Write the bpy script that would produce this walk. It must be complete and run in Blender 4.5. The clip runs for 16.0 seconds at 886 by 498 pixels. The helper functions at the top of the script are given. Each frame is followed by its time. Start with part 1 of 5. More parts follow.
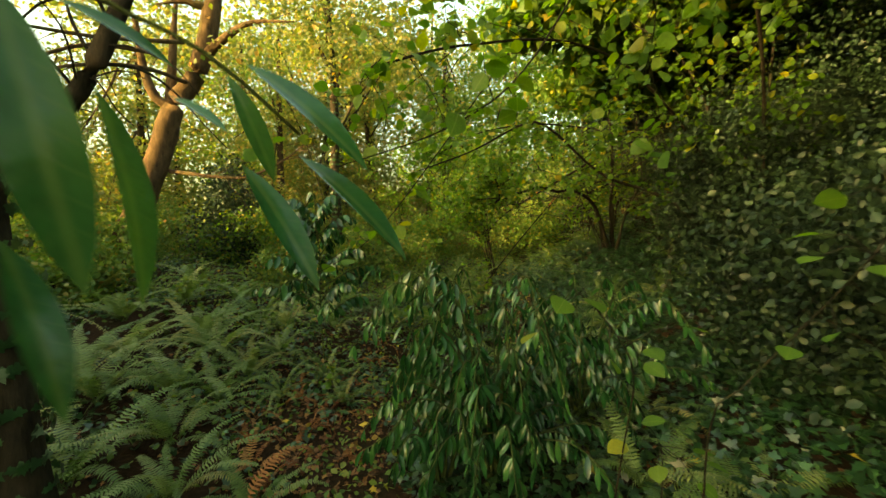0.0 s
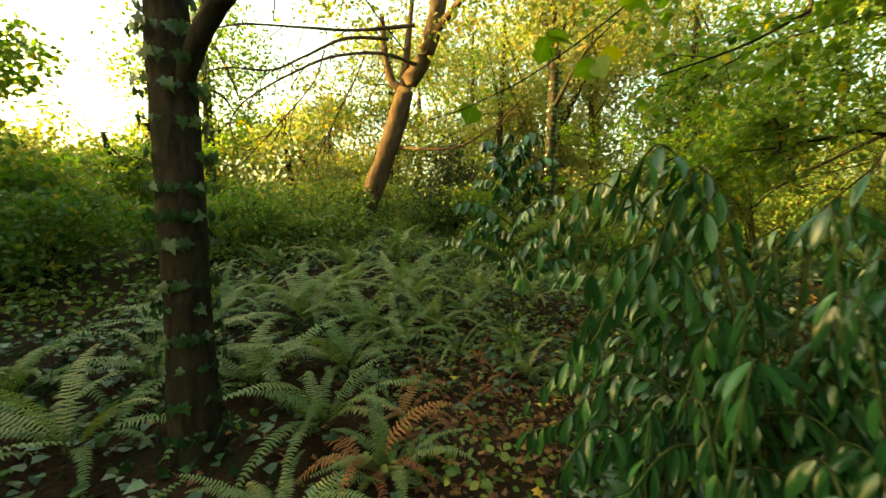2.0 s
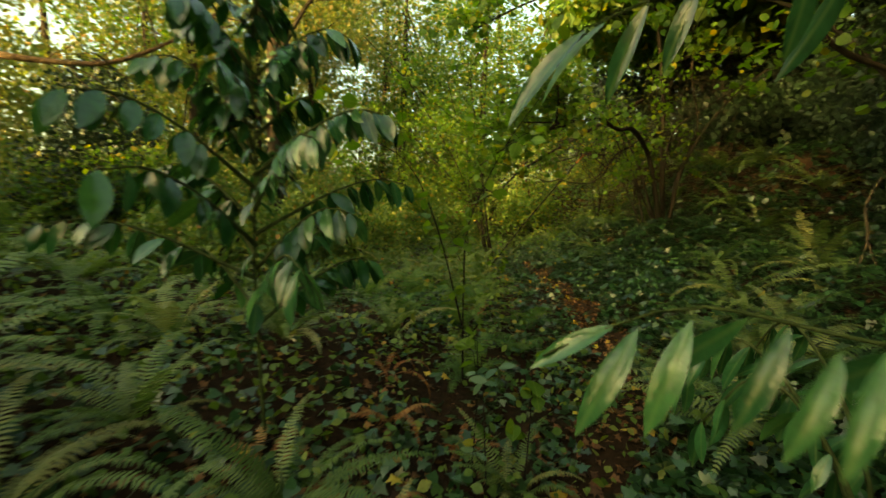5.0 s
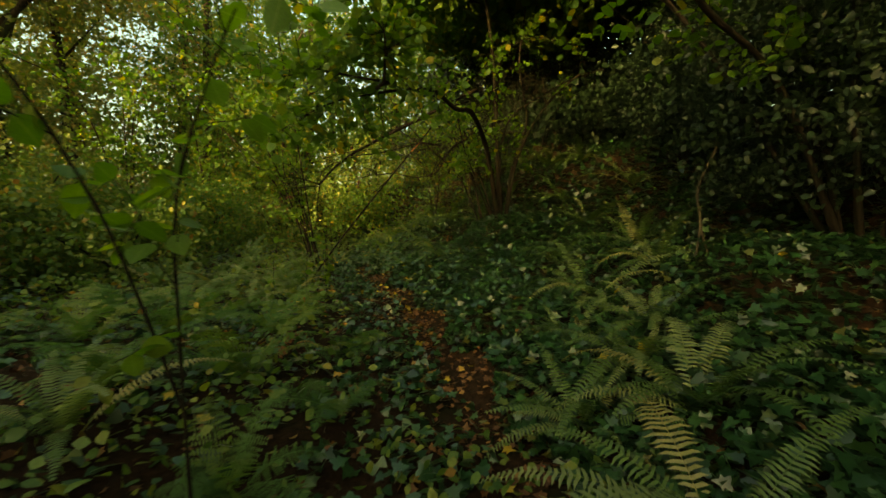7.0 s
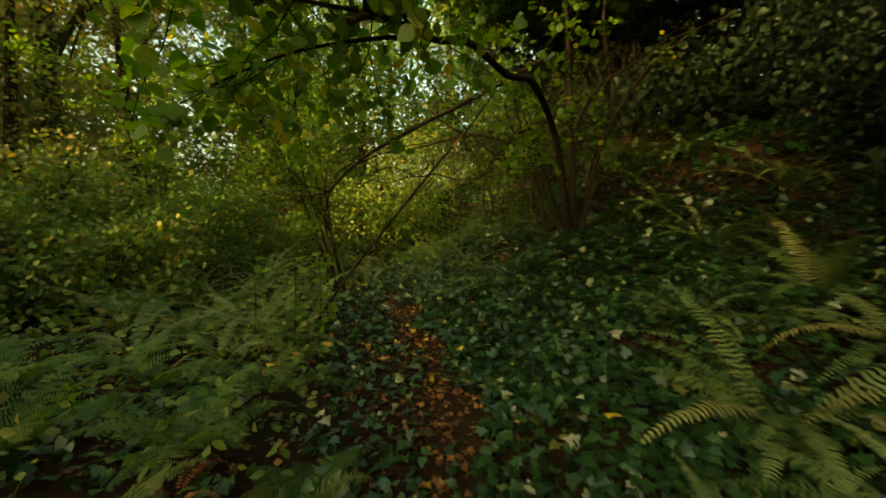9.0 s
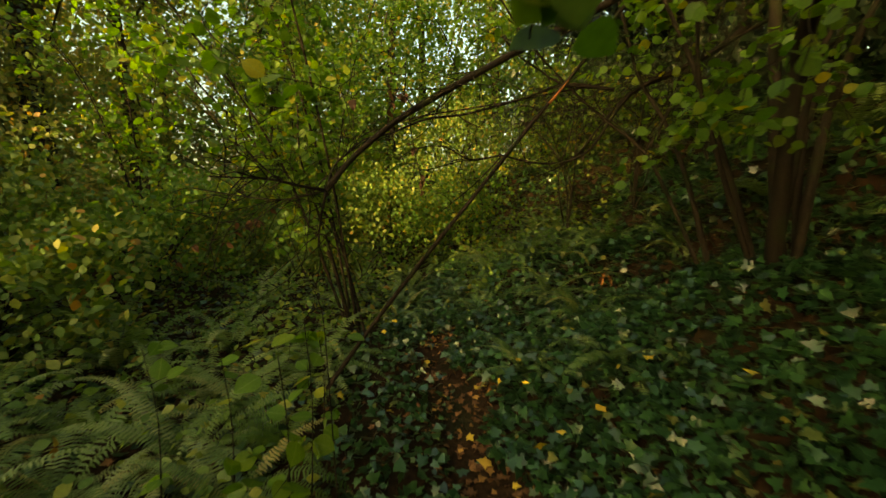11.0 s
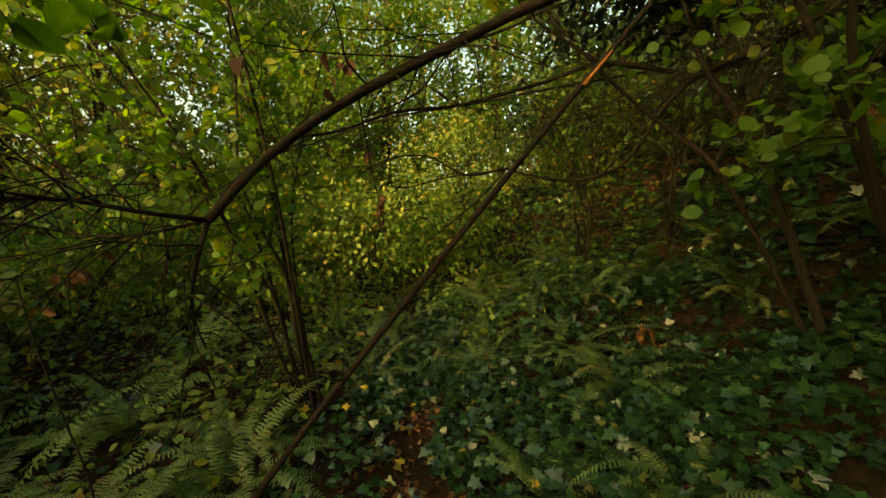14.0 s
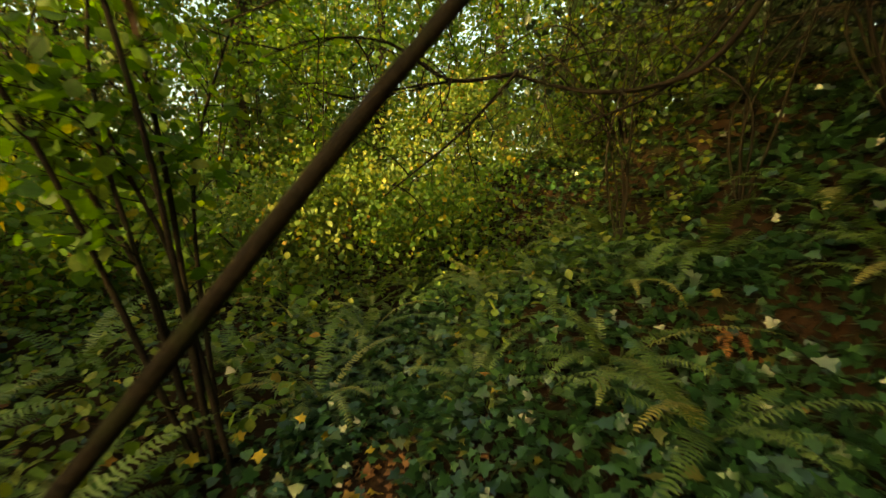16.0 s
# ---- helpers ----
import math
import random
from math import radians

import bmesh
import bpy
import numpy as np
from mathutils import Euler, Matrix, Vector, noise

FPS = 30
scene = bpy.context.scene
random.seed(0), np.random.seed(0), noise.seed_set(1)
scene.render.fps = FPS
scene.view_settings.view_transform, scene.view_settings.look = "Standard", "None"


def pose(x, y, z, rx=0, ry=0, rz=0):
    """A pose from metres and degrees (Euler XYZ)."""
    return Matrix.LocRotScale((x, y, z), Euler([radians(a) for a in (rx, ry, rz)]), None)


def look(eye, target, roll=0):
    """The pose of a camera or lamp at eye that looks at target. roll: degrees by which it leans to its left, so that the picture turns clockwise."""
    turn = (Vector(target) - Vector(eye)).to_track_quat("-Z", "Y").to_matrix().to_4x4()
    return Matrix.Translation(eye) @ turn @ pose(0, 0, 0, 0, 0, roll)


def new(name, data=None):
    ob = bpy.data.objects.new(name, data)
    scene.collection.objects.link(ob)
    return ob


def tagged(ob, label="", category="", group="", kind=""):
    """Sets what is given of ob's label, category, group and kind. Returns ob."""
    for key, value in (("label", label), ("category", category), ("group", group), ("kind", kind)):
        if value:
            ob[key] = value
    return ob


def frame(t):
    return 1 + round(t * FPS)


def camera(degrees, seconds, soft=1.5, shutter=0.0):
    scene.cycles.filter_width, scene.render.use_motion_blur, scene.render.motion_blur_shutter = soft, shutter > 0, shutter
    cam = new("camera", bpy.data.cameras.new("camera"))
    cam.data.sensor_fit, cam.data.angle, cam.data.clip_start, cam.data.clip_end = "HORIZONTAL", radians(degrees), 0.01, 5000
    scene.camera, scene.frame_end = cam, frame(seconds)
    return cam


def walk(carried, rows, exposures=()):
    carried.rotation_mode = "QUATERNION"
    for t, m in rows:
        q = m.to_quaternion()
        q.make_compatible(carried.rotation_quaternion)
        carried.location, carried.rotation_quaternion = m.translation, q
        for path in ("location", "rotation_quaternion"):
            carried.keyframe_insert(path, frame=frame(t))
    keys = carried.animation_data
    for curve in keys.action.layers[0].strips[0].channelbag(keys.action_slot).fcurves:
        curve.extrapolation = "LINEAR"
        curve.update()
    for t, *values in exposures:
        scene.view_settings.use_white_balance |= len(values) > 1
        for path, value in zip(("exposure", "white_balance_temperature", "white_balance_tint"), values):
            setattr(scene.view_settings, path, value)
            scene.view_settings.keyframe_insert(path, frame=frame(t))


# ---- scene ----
cam = camera(96, 16.0, soft=1.5, shutter=0.35)
PATH = [
    (0, (0.000, 0.000, 1.935), (0.415, 1.950, 1.773), -1.1),
    (0.5, (0.129, 0.210, 1.789), (0.390, 2.186, 1.623), -0.6),
    (1, (0.260, 0.415, 1.623), (0.260, 2.408, 1.465), -0.5),
    (1.5, (0.274, 0.568, 1.454), (-0.116, 2.523, 1.295), -0.1),
    (2, (0.190, 0.875, 1.327), (-0.447, 2.764, 1.169), -0.1),
    (2.5, (0.099, 1.253, 1.219), (-0.593, 3.123, 1.069), -0.0),
    (3, (-0.123, 1.652, 1.128), (-0.751, 3.545, 0.975), 0.3),
    (3.5, (-0.293, 2.142, 1.066), (-0.672, 4.099, 0.908), 0.3),
    (4, (-0.405, 2.596, 1.126), (-0.460, 4.590, 0.982), 0.5),
    (4.5, (-0.446, 2.976, 1.126), (-0.118, 4.944, 0.988), 0.6),
    (5, (-0.362, 3.393, 1.102), (0.353, 5.253, 0.932), 0.4),
    (5.2, (-0.274, 3.581, 1.099), (0.541, 5.400, 0.926), 0.4),
    (7.3, (0.799, 4.604, 0.941), (2.191, 6.033, 0.800), -0.1),
    (7.5, (1.003, 4.681, 0.973), (2.387, 6.119, 0.833), -0.1),
    (8, (1.316, 4.893, 1.045), (2.649, 6.378, 0.912), 0.2),
    (8.5, (1.595, 5.284, 1.110), (2.871, 6.818, 0.971), 0.1),
    (9, (1.939, 5.687, 1.171), (3.064, 7.335, 1.031), -0.0),
    (9.2, (2.048, 5.834, 1.226), (3.107, 7.525, 1.084), -0.1),
    (11.3, (3.051, 8.165, 1.450), (4.044, 9.886, 1.222), -0.2),
    (11.5, (3.143, 8.324, 1.463), (4.142, 10.044, 1.250), -0.1),
    (12, (3.312, 8.561, 1.544), (4.314, 10.280, 1.343), -0.2),
    (12.5, (3.461, 8.638, 1.532), (4.451, 10.366, 1.340), -0.0),
    (13, (3.516, 8.710, 1.524), (4.504, 10.441, 1.353), -0.1),
    (13.5, (3.556, 8.753, 1.518), (4.546, 10.485, 1.377), 0.0),
    (14, (3.588, 8.780, 1.523), (4.581, 10.510, 1.391), 0.1),
    (14.5, (3.594, 8.780, 1.511), (4.587, 10.512, 1.391), 0.1),
    (15, (3.713, 8.874, 1.438), (4.699, 10.608, 1.298), -0.0),
    (15.5, (3.973, 9.254, 1.337), (4.957, 10.988, 1.182), 0.4),
    (16, (4.325, 9.747, 1.245), (5.301, 11.485, 1.086), 0.2),
]
walk(cam, [(t, look(e, g, r)) for t, e, g, r in PATH], exposures=[(0, 3.4, 12000, -16), (2, 3.6, 12000, -16), (4, 3.6, 12000, -16), (5, 3.15, 12000, -16), (7.5, 2.65, 12500, -16), (9, 2.65, 12500, -16), (11.5, 2.75, 12500, -12), (14.5, 2.7, 12500, -12), (16, 2.95, 12500, -12)])

# ---- sky and sun ----
SUN_AZ, SUN_EL = 112.0, 9.5   # degrees to the left of +y, degrees up
world = bpy.data.worlds.new("sky")
scene.world = world
world.use_nodes = True
wn = world.node_tree
sky = wn.nodes.new("ShaderNodeTexSky")
sky.sky_type, sky.sun_disc = "NISHITA", False
sky.sun_elevation, sky.sun_rotation = radians(SUN_EL), radians(-SUN_AZ)
sky.dust_density, sky.air_density = 7.0, 1.0
wn.links.new(sky.outputs[0], wn.nodes["Background"].inputs[0])
wn.nodes["Background"].inputs[1].default_value = 0.15
sun = new("sun", bpy.data.lights.new("sun", "SUN"))
sun.data.energy, sun.data.angle, sun.data.color = 2.0, radians(0.6), (1.0, 0.74, 0.42)
to_sun = Vector((-math.sin(radians(SUN_AZ)) * math.cos(radians(SUN_EL)), math.cos(radians(SUN_AZ)) * math.cos(radians(SUN_EL)), math.sin(radians(SUN_EL))))
sun.matrix_world = look(to_sun * 60, (0, 0, 0))

# ---- materials ----
RNG = np.random.default_rng(7)


def mat_base(name):
    m = bpy.data.materials.new(name)
    m.use_nodes = True
    return m, m.node_tree.nodes, m.node_tree.links


def ramp(nodes, stops):
    r = nodes.new("ShaderNodeValToRGB")
    while len(r.color_ramp.elements) < len(stops):
        r.color_ramp.elements.new(0.5)
    for el, (p, c) in zip(r.color_ramp.elements, stops):
        el.position, el.color = p, (*c, 1)
    return r


def leaf_mat(name, stops, rough=0.5, trans=0.4, gain=1.5, single=False, grain=60.0, veins=0.0):
    """A leaf: varied colour from leaf to leaf, fine mottling, light passing through the blade."""
    m, n, l = mat_base(name)
    out, bs = n["Material Output"], n["Principled BSDF"]
    if single:
        rnd = n.new("ShaderNodeObjectInfo").outputs["Random"]
    else:
        rnd = n.new("ShaderNodeNewGeometry").outputs["Random Per Island"]
    r = ramp(n, stops)
    l.new(rnd, r.inputs[0])
    tc = n.new("ShaderNodeTexCoord")
    nz = n.new("ShaderNodeTexNoise")
    nz.inputs["Scale"].default_value = grain
    l.new(tc.outputs["Object"], nz.inputs["Vector"])
    mr = n.new("ShaderNodeMapRange")
    mr.inputs["To Min"].default_value, mr.inputs["To Max"].default_value = 0.65, 1.3
    l.new(nz.outputs["Fac"], mr.inputs[0])
    mx = n.new("ShaderNodeMix")
    mx.data_type, mx.blend_type = "RGBA", "MULTIPLY"
    mx.inputs[0].default_value = 1.0
    l.new(r.outputs[0], mx.inputs[6])
    l.new(mr.outputs[0], mx.inputs[7])
    col = mx.outputs[2]
    if veins:
        sx = n.new("ShaderNodeSeparateXYZ")
        l.new(tc.outputs["Object"], sx.inputs[0])
        ab = n.new("ShaderNodeMath")
        ab.operation = "ABSOLUTE"
        l.new(sx.outputs["Y"], ab.inputs[0])
        rib = n.new("ShaderNodeMapRange")
        rib.inputs["From Min"].default_value, rib.inputs["From Max"].default_value = 0.028, 0.008
        l.new(ab.outputs[0], rib.inputs[0])
        sl = n.new("ShaderNodeMath")
        sl.operation = "MULTIPLY_ADD"
        sl.inputs[1].default_value = -0.9
        l.new(ab.outputs[0], sl.inputs[0])
        l.new(sx.outputs["X"], sl.inputs[2])
        wv = n.new("ShaderNodeMath")
        wv.operation = "MULTIPLY"
        wv.inputs[1].default_value = 60.0
        l.new(sl.outputs[0], wv.inputs[0])
        sn = n.new("ShaderNodeMath")
        sn.operation = "SINE"
        l.new(wv.outputs[0], sn.inputs[0])
        thin = n.new("ShaderNodeMapRange")
        thin.inputs["From Min"].default_value, thin.inputs["From Max"].default_value, thin.inputs["To Max"].default_value = 0.75, 1.0, 0.25
        l.new(sn.outputs[0], thin.inputs[0])
        both = n.new("ShaderNodeMath")
        both.operation = "MAXIMUM"
        l.new(rib.outputs[0], both.inputs[0])
        l.new(thin.outputs[0], both.inputs[1])
        vm = n.new("ShaderNodeMath")
        vm.operation = "MULTIPLY"
        vm.inputs[1].default_value = veins
        l.new(both.outputs[0], vm.inputs[0])
        vx = n.new("ShaderNodeMix")
        vx.data_type = "RGBA"
        vx.inputs[7].default_value = (0.2, 0.27, 0.09, 1)
        l.new(vm.outputs[0], vx.inputs[0])
        l.new(col, vx.inputs[6])
        col = vx.outputs[2]
    l.new(col, bs.inputs["Base Color"])
    bs.inputs["Roughness"].default_value = rough
    bs.inputs["Specular IOR Level"].default_value = 0.5 if rough < 0.3 else 0.25
    bump = n.new("ShaderNodeBump")
    bump.inputs["Strength"].default_value = 0.25
    bump.inputs["Distance"].default_value = 0.003
    l.new(nz.outputs["Fac"], bump.inputs["Height"])
    l.new(bump.outputs[0], bs.inputs["Normal"])
    tr = n.new("ShaderNodeBsdfTranslucent")
    g = n.new("ShaderNodeMix")
    g.data_type, g.blend_type = "RGBA", "MULTIPLY"
    g.inputs[0].default_value = 1.0
    g.inputs[7].default_value = (1.05 * gain, 1.12 * gain, 0.42 * gain, 1)
    l.new(col, g.inputs[6])
    l.new(g.outputs[2], tr.inputs[0])
    mix = n.new("ShaderNodeMixShader")
    mix.inputs[0].default_value = trans
    l.new(bs.outputs[0], mix.inputs[1])
    l.new(tr.outputs[0], mix.inputs[2])
    l.new(mix.outputs[0], out.inputs[0])
    return m


def rough_mat(name, dark, light, scale, extra=None, bump=0.6, rough=0.9, stretch=(1, 1, 1), extra_at=0.62):
    """Bark, soil or dead wood: two colours at two scales, with relief."""
    m, n, l = mat_base(name)
    bs = n["Principled BSDF"]
    tc = n.new("ShaderNodeTexCoord")
    mp = n.new("ShaderNodeMapping")
    mp.inputs["Scale"].default_value = stretch
    l.new(tc.outputs["Object"], mp.inputs[0])
    a, b = n.new("ShaderNodeTexNoise"), n.new("ShaderNodeTexNoise")
    a.inputs["Scale"].default_value, a.inputs["Detail"].default_value = scale, 8
    a.inputs["Roughness"].default_value = 0.7
    b.inputs["Scale"].default_value, b.inputs["Detail"].default_value = scale * 0.12, 3
    l.new(mp.outputs[0], a.inputs["Vector"])
    l.new(mp.outputs[0], b.inputs["Vector"])
    r = ramp(n, [(0.3, dark), (0.7, light)])
    l.new(a.outputs["Fac"], r.inputs[0])
    col = r.outputs[0]
    if extra:
        r2 = ramp(n, [(extra_at - 0.08, (0, 0, 0)), (extra_at + 0.08, (1, 1, 1))])
        l.new(b.outputs["Fac"], r2.inputs[0])
        mx = n.new("ShaderNodeMix")
        mx.data_type = "RGBA"
        mx.inputs[7].default_value = (*extra, 1)
        l.new(r2.outputs[0], mx.inputs[0])
        l.new(col, mx.inputs[6])
        col = mx.outputs[2]
    l.new(col, bs.inputs["Base Color"])
    bs.inputs["Roughness"].default_value = rough
    bs.inputs["Specular IOR Level"].default_value = 0.08
    bp = n.new("ShaderNodeBump")
    bp.inputs["Strength"].default_value, bp.inputs["Distance"].default_value = bump, 0.02
    l.new(a.outputs["Fac"], bp.inputs["Height"])
    l.new(bp.outputs[0], bs.inputs["Normal"])
    return m


M_SOIL = rough_mat("forest_soil", (0.007, 0.004, 0.0025), (0.04, 0.02, 0.011), 22, (0.012, 0.013, 0.006), 1.0)
M_BARK = rough_mat("grey_brown_bark", (0.01, 0.0075, 0.005), (0.05, 0.037, 0.026), 18, (0.035, 0.042, 0.018), 1.0, 0.95, (1, 1, 0.25))
M_BARK_B = rough_mat("red_brown_bark", (0.022, 0.014, 0.009), (0.115, 0.07, 0.04), 10, (0.055, 0.06, 0.025), 1.0, 0.95, (1, 1, 0.35))
M_TWIG = rough_mat("dark_twig_bark", (0.007, 0.005, 0.004), (0.026, 0.019, 0.014), 60, (0.016, 0.018, 0.008), 0.5)
M_TWIG_PALE = rough_mat("pale_dead_wood", (0.03, 0.022, 0.015), (0.11, 0.085, 0.06), 40)
M_ORANGE = rough_mat("orange_strip_colour", (0.16, 0.055, 0.02), (0.34, 0.13, 0.05), 40)
M_STEM = rough_mat("green_stem", (0.022, 0.032, 0.01), (0.06, 0.075, 0.028), 30)
M_FERN = leaf_mat("sword_fern_green", [(0, (0.065, 0.11, 0.035)), (0.5, (0.11, 0.165, 0.06)), (0.85, (0.18, 0.22, 0.1)), (1, (0.27, 0.23, 0.1))], 0.45, 0.3, 1.3, True, 90)
M_LADY = leaf_mat("lady_fern_green", [(0, (0.05, 0.11, 0.03)), (0.7, (0.08, 0.15, 0.045)), (1, (0.14, 0.17, 0.05))], 0.6, 0.4, 1.4, True, 90)
M_DEADFERN = leaf_mat("dead_fern_brown", [(0, (0.15, 0.052, 0.025)), (0.7, (0.27, 0.11, 0.045)), (1, (0.36, 0.2, 0.09))], 0.8, 0.2, 1.0, True, 90)
M_WITHER = leaf_mat("withered_leaf_brown", [(0, (0.05, 0.022, 0.012)), (1, (0.12, 0.055, 0.025))], 0.8, 0.2, 1.0, True, 90)
M_IVY = leaf_mat("ivy_green", [(0, (0.009, 0.028, 0.013)), (0.6, (0.019, 0.06, 0.021)), (0.95, (0.038, 0.092, 0.032)), (1, (0.13, 0.11, 0.035))], 0.28, 0.15, 1.2)
M_IVY_PALE = leaf_mat("pale_trunk_ivy", [(0, (0.07, 0.11, 0.06)), (1, (0.16, 0.2, 0.13))], 0.35, 0.1, 1.0)
M_LAUREL = leaf_mat("laurel_green", [(0, (0.012, 0.05, 0.019)), (0.7, (0.022, 0.088, 0.032)), (1, (0.05, 0.14, 0.045))], 0.15, 0.14, 1.4, True, 12, 0.16)
M_LAUREL_M = leaf_mat("laurel_green_mass", [(0, (0.008, 0.04, 0.014)), (0.7, (0.016, 0.07, 0.022)), (1, (0.04, 0.12, 0.032))], 0.17, 0.18, 1.3, False, 40)
M_HAZEL = leaf_mat("hazel_green", [(0, (0.05, 0.11, 0.02)), (0.7, (0.08, 0.15, 0.028)), (0.94, (0.13, 0.17, 0.03)), (1, (0.26, 0.2, 0.03))], 0.5, 0.52, 1.5)
M_HAZEL_S = leaf_mat("hazel_leaf_single", [(0, (0.06, 0.13, 0.02)), (0.75, (0.1, 0.18, 0.03)), (0.9, (0.14, 0.2, 0.03)), (1, (0.28, 0.24, 0.035))], 0.5, 0.5, 1.4, True, 12, 0.35)
M_CROWN = leaf_mat("crown_green", [(0, (0.04, 0.09, 0.022)), (0.5, (0.065, 0.125, 0.03)), (0.9, (0.12, 0.155, 0.035)), (1, (0.26, 0.18, 0.035))], 0.5, 0.5, 1.5)
M_GOLD = leaf_mat("autumn_crown", [(0, (0.085, 0.13, 0.045)), (0.6, (0.16, 0.18, 0.07)), (0.92, (0.26, 0.22, 0.09)), (1, (0.36, 0.2, 0.08))], 0.5, 0.5, 1.25)
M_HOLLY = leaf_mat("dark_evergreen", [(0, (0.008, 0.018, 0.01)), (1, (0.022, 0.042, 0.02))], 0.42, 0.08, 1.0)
M_BRAMBLE = leaf_mat("bramble_green", [(0, (0.05, 0.1, 0.025)), (0.6, (0.1, 0.155, 0.04)), (0.95, (0.19, 0.2, 0.05)), (1, (0.24, 0.11, 0.03))], 0.5, 0.35, 1.3)
M_LITTER = leaf_mat("leaf_litter_brown", [(0, (0.06, 0.026, 0.014)), (0.55, (0.145, 0.064, 0.03)), (0.85, (0.2, 0.09, 0.04)), (1, (0.3, 0.16, 0.055))], 0.75, 0.1, 1.0)
M_YELLOW = leaf_mat("fallen_yellow_leaf", [(0, (0.45, 0.28, 0.05)), (0.6, (0.55, 0.38, 0.07)), (1, (0.35, 0.16, 0.05))], 0.6, 0.2, 1.0, True, 50)
M_THISTLE = leaf_mat("blue_green_leaf", [(0, (0.05, 0.11, 0.07)), (1, (0.09, 0.16, 0.1))], 0.45, 0.2, 1.0, True, 40)

# ---- mesh helpers ----


def mesh_of(name, verts, faces, material, smooth=True):
    me = bpy.data.meshes.new(name)
    me.from_pydata([tuple(v) for v in verts], [], faces)
    me.materials.append(material)
    if smooth:
        me.polygons.foreach_set("use_smooth", [True] * len(me.polygons))
    return me


def thing(name, at, label, category, group="", kind=""):
    ob = new(name)
    ob.empty_display_size = 0.1
    ob.location = at
    return tagged(ob, label, category, group, kind)


def part(name, me, parent, m=None, label=""):
    """A mesh under a thing; the mesh is in the thing's own coordinates, or stands at m in them."""
    ob = new(name, me)
    ob.parent = parent
    if m is not None:
        ob.matrix_local = m
    return tagged(ob, label)


def smooth_line(pts, step=0.08):
    """A rounded line through the points, as an array with a radius in the fourth column where given."""
    p = np.array(pts, float)
    q = np.vstack([2 * p[0] - p[1], p, 2 * p[-1] - p[-2]])
    out = []
    for i in range(1, len(q) - 2):
        n = max(2, int(np.linalg.norm(q[i + 1, :3] - q[i, :3]) / step))
        for t in np.arange(n) / n:
            a, b, c, d = q[i - 1], q[i], q[i + 1], q[i + 2]
            out.append(0.5 * (2 * b + (c - a) * t + (2 * a - 5 * b + 4 * c - d) * t * t + (3 * b - a - 3 * c + d) * t ** 3))
    out.append(p[-1])
    return np.array(out)


def tube_data(line, r0, r1, sides=7, wob=0.12, offset=0):
    """A tapering, slightly knobbly tube along a line: verts, faces."""
    line = np.asarray(line)[:, :3]
    n = len(line)
    tang = np.gradient(line, axis=0)
    tang /= np.linalg.norm(tang, axis=1)[:, None] + 1e-9
    ref = np.where(np.abs(tang[:, 2:3]) > 0.9, [[1.0, 0, 0]], [[0, 0, 1.0]])
    u = np.cross(tang, ref)
    u /= np.linalg.norm(u, axis=1)[:, None] + 1e-9
    v = np.cross(tang, u)
    rad = r0 + (r1 - r0) * np.linspace(0, 1, n) ** 0.8
    ang = np.arange(sides) * 2 * math.pi / sides
    ii, ph = np.arange(n)[:, None], RNG.uniform(0, 6.28, 3)
    rr = rad[:, None] * (1 + wob * (0.5 * np.sin(2 * ang + 0.37 * ii + ph[0]) + 0.35 * np.sin(3 * ang - 0.53 * ii + ph[1]) + 0.3 * np.sin(1.1 * ii + ph[2]) + 0.2 * RNG.standard_normal((n, sides))))
    pts = line[:, None] + rr[..., None] * (np.cos(ang)[None, :, None] * u[:, None] + np.sin(ang)[None, :, None] * v[:, None])
    faces = []
    for i in range(n - 1):
        for j in range(sides):
            k = (j + 1) % sides
            faces.append((offset + i * sides + j, offset + i * sides + k, offset + (i + 1) * sides + k, offset + (i + 1) * sides + j))
    faces.append(tuple(offset + (n - 1) * sides + j for j in range(sides)))
    faces.append(tuple(offset + sides - 1 - j for j in range(sides)))
    return pts.reshape(-1, 3), faces


def tubes_mesh(name, tubes, material):
    """Several tubes (line, r0, r1, sides) joined in one mesh."""
    vs, fs, o = [], [], 0
    for line, r0, r1, sides in tubes:
        v, f = tube_data(line, r0, r1, sides, 0.1, o)
        vs.append(v)
        fs += f
        o += len(v)
    return mesh_of(name, np.vstack(vs), fs, material)


def blade(halves, tipdrop=0.15, fold=0.25, base=0.0):
    """A leaf template: midrib along x from 0 to 1, half-widths at even steps, drooping and folded on its rib."""
    n = len(halves) + 1
    vs, fs = [], []
    us = np.linspace(0, 1, n + 1)
    for u in us:
        vs.append((u, 0, -tipdrop * u * u))
    left, right = {}, {}
    for i, h in enumerate(halves, 1):
        z = -tipdrop * us[i] ** 2 + fold * h
        left[i] = len(vs)
        vs.append((us[i], h, z))
        right[i] = len(vs)
        vs.append((us[i], -h, z))
    for i in range(n):
        for side, flip in ((left, False), (right, True)):
            q = [i, i + 1] + ([side[i + 1]] if i + 1 in side else []) + ([side[i]] if i in side else [])
            if len(q) > 2:
                fs.append(tuple(q[::-1] if flip else q))
    return np.array(vs), fs


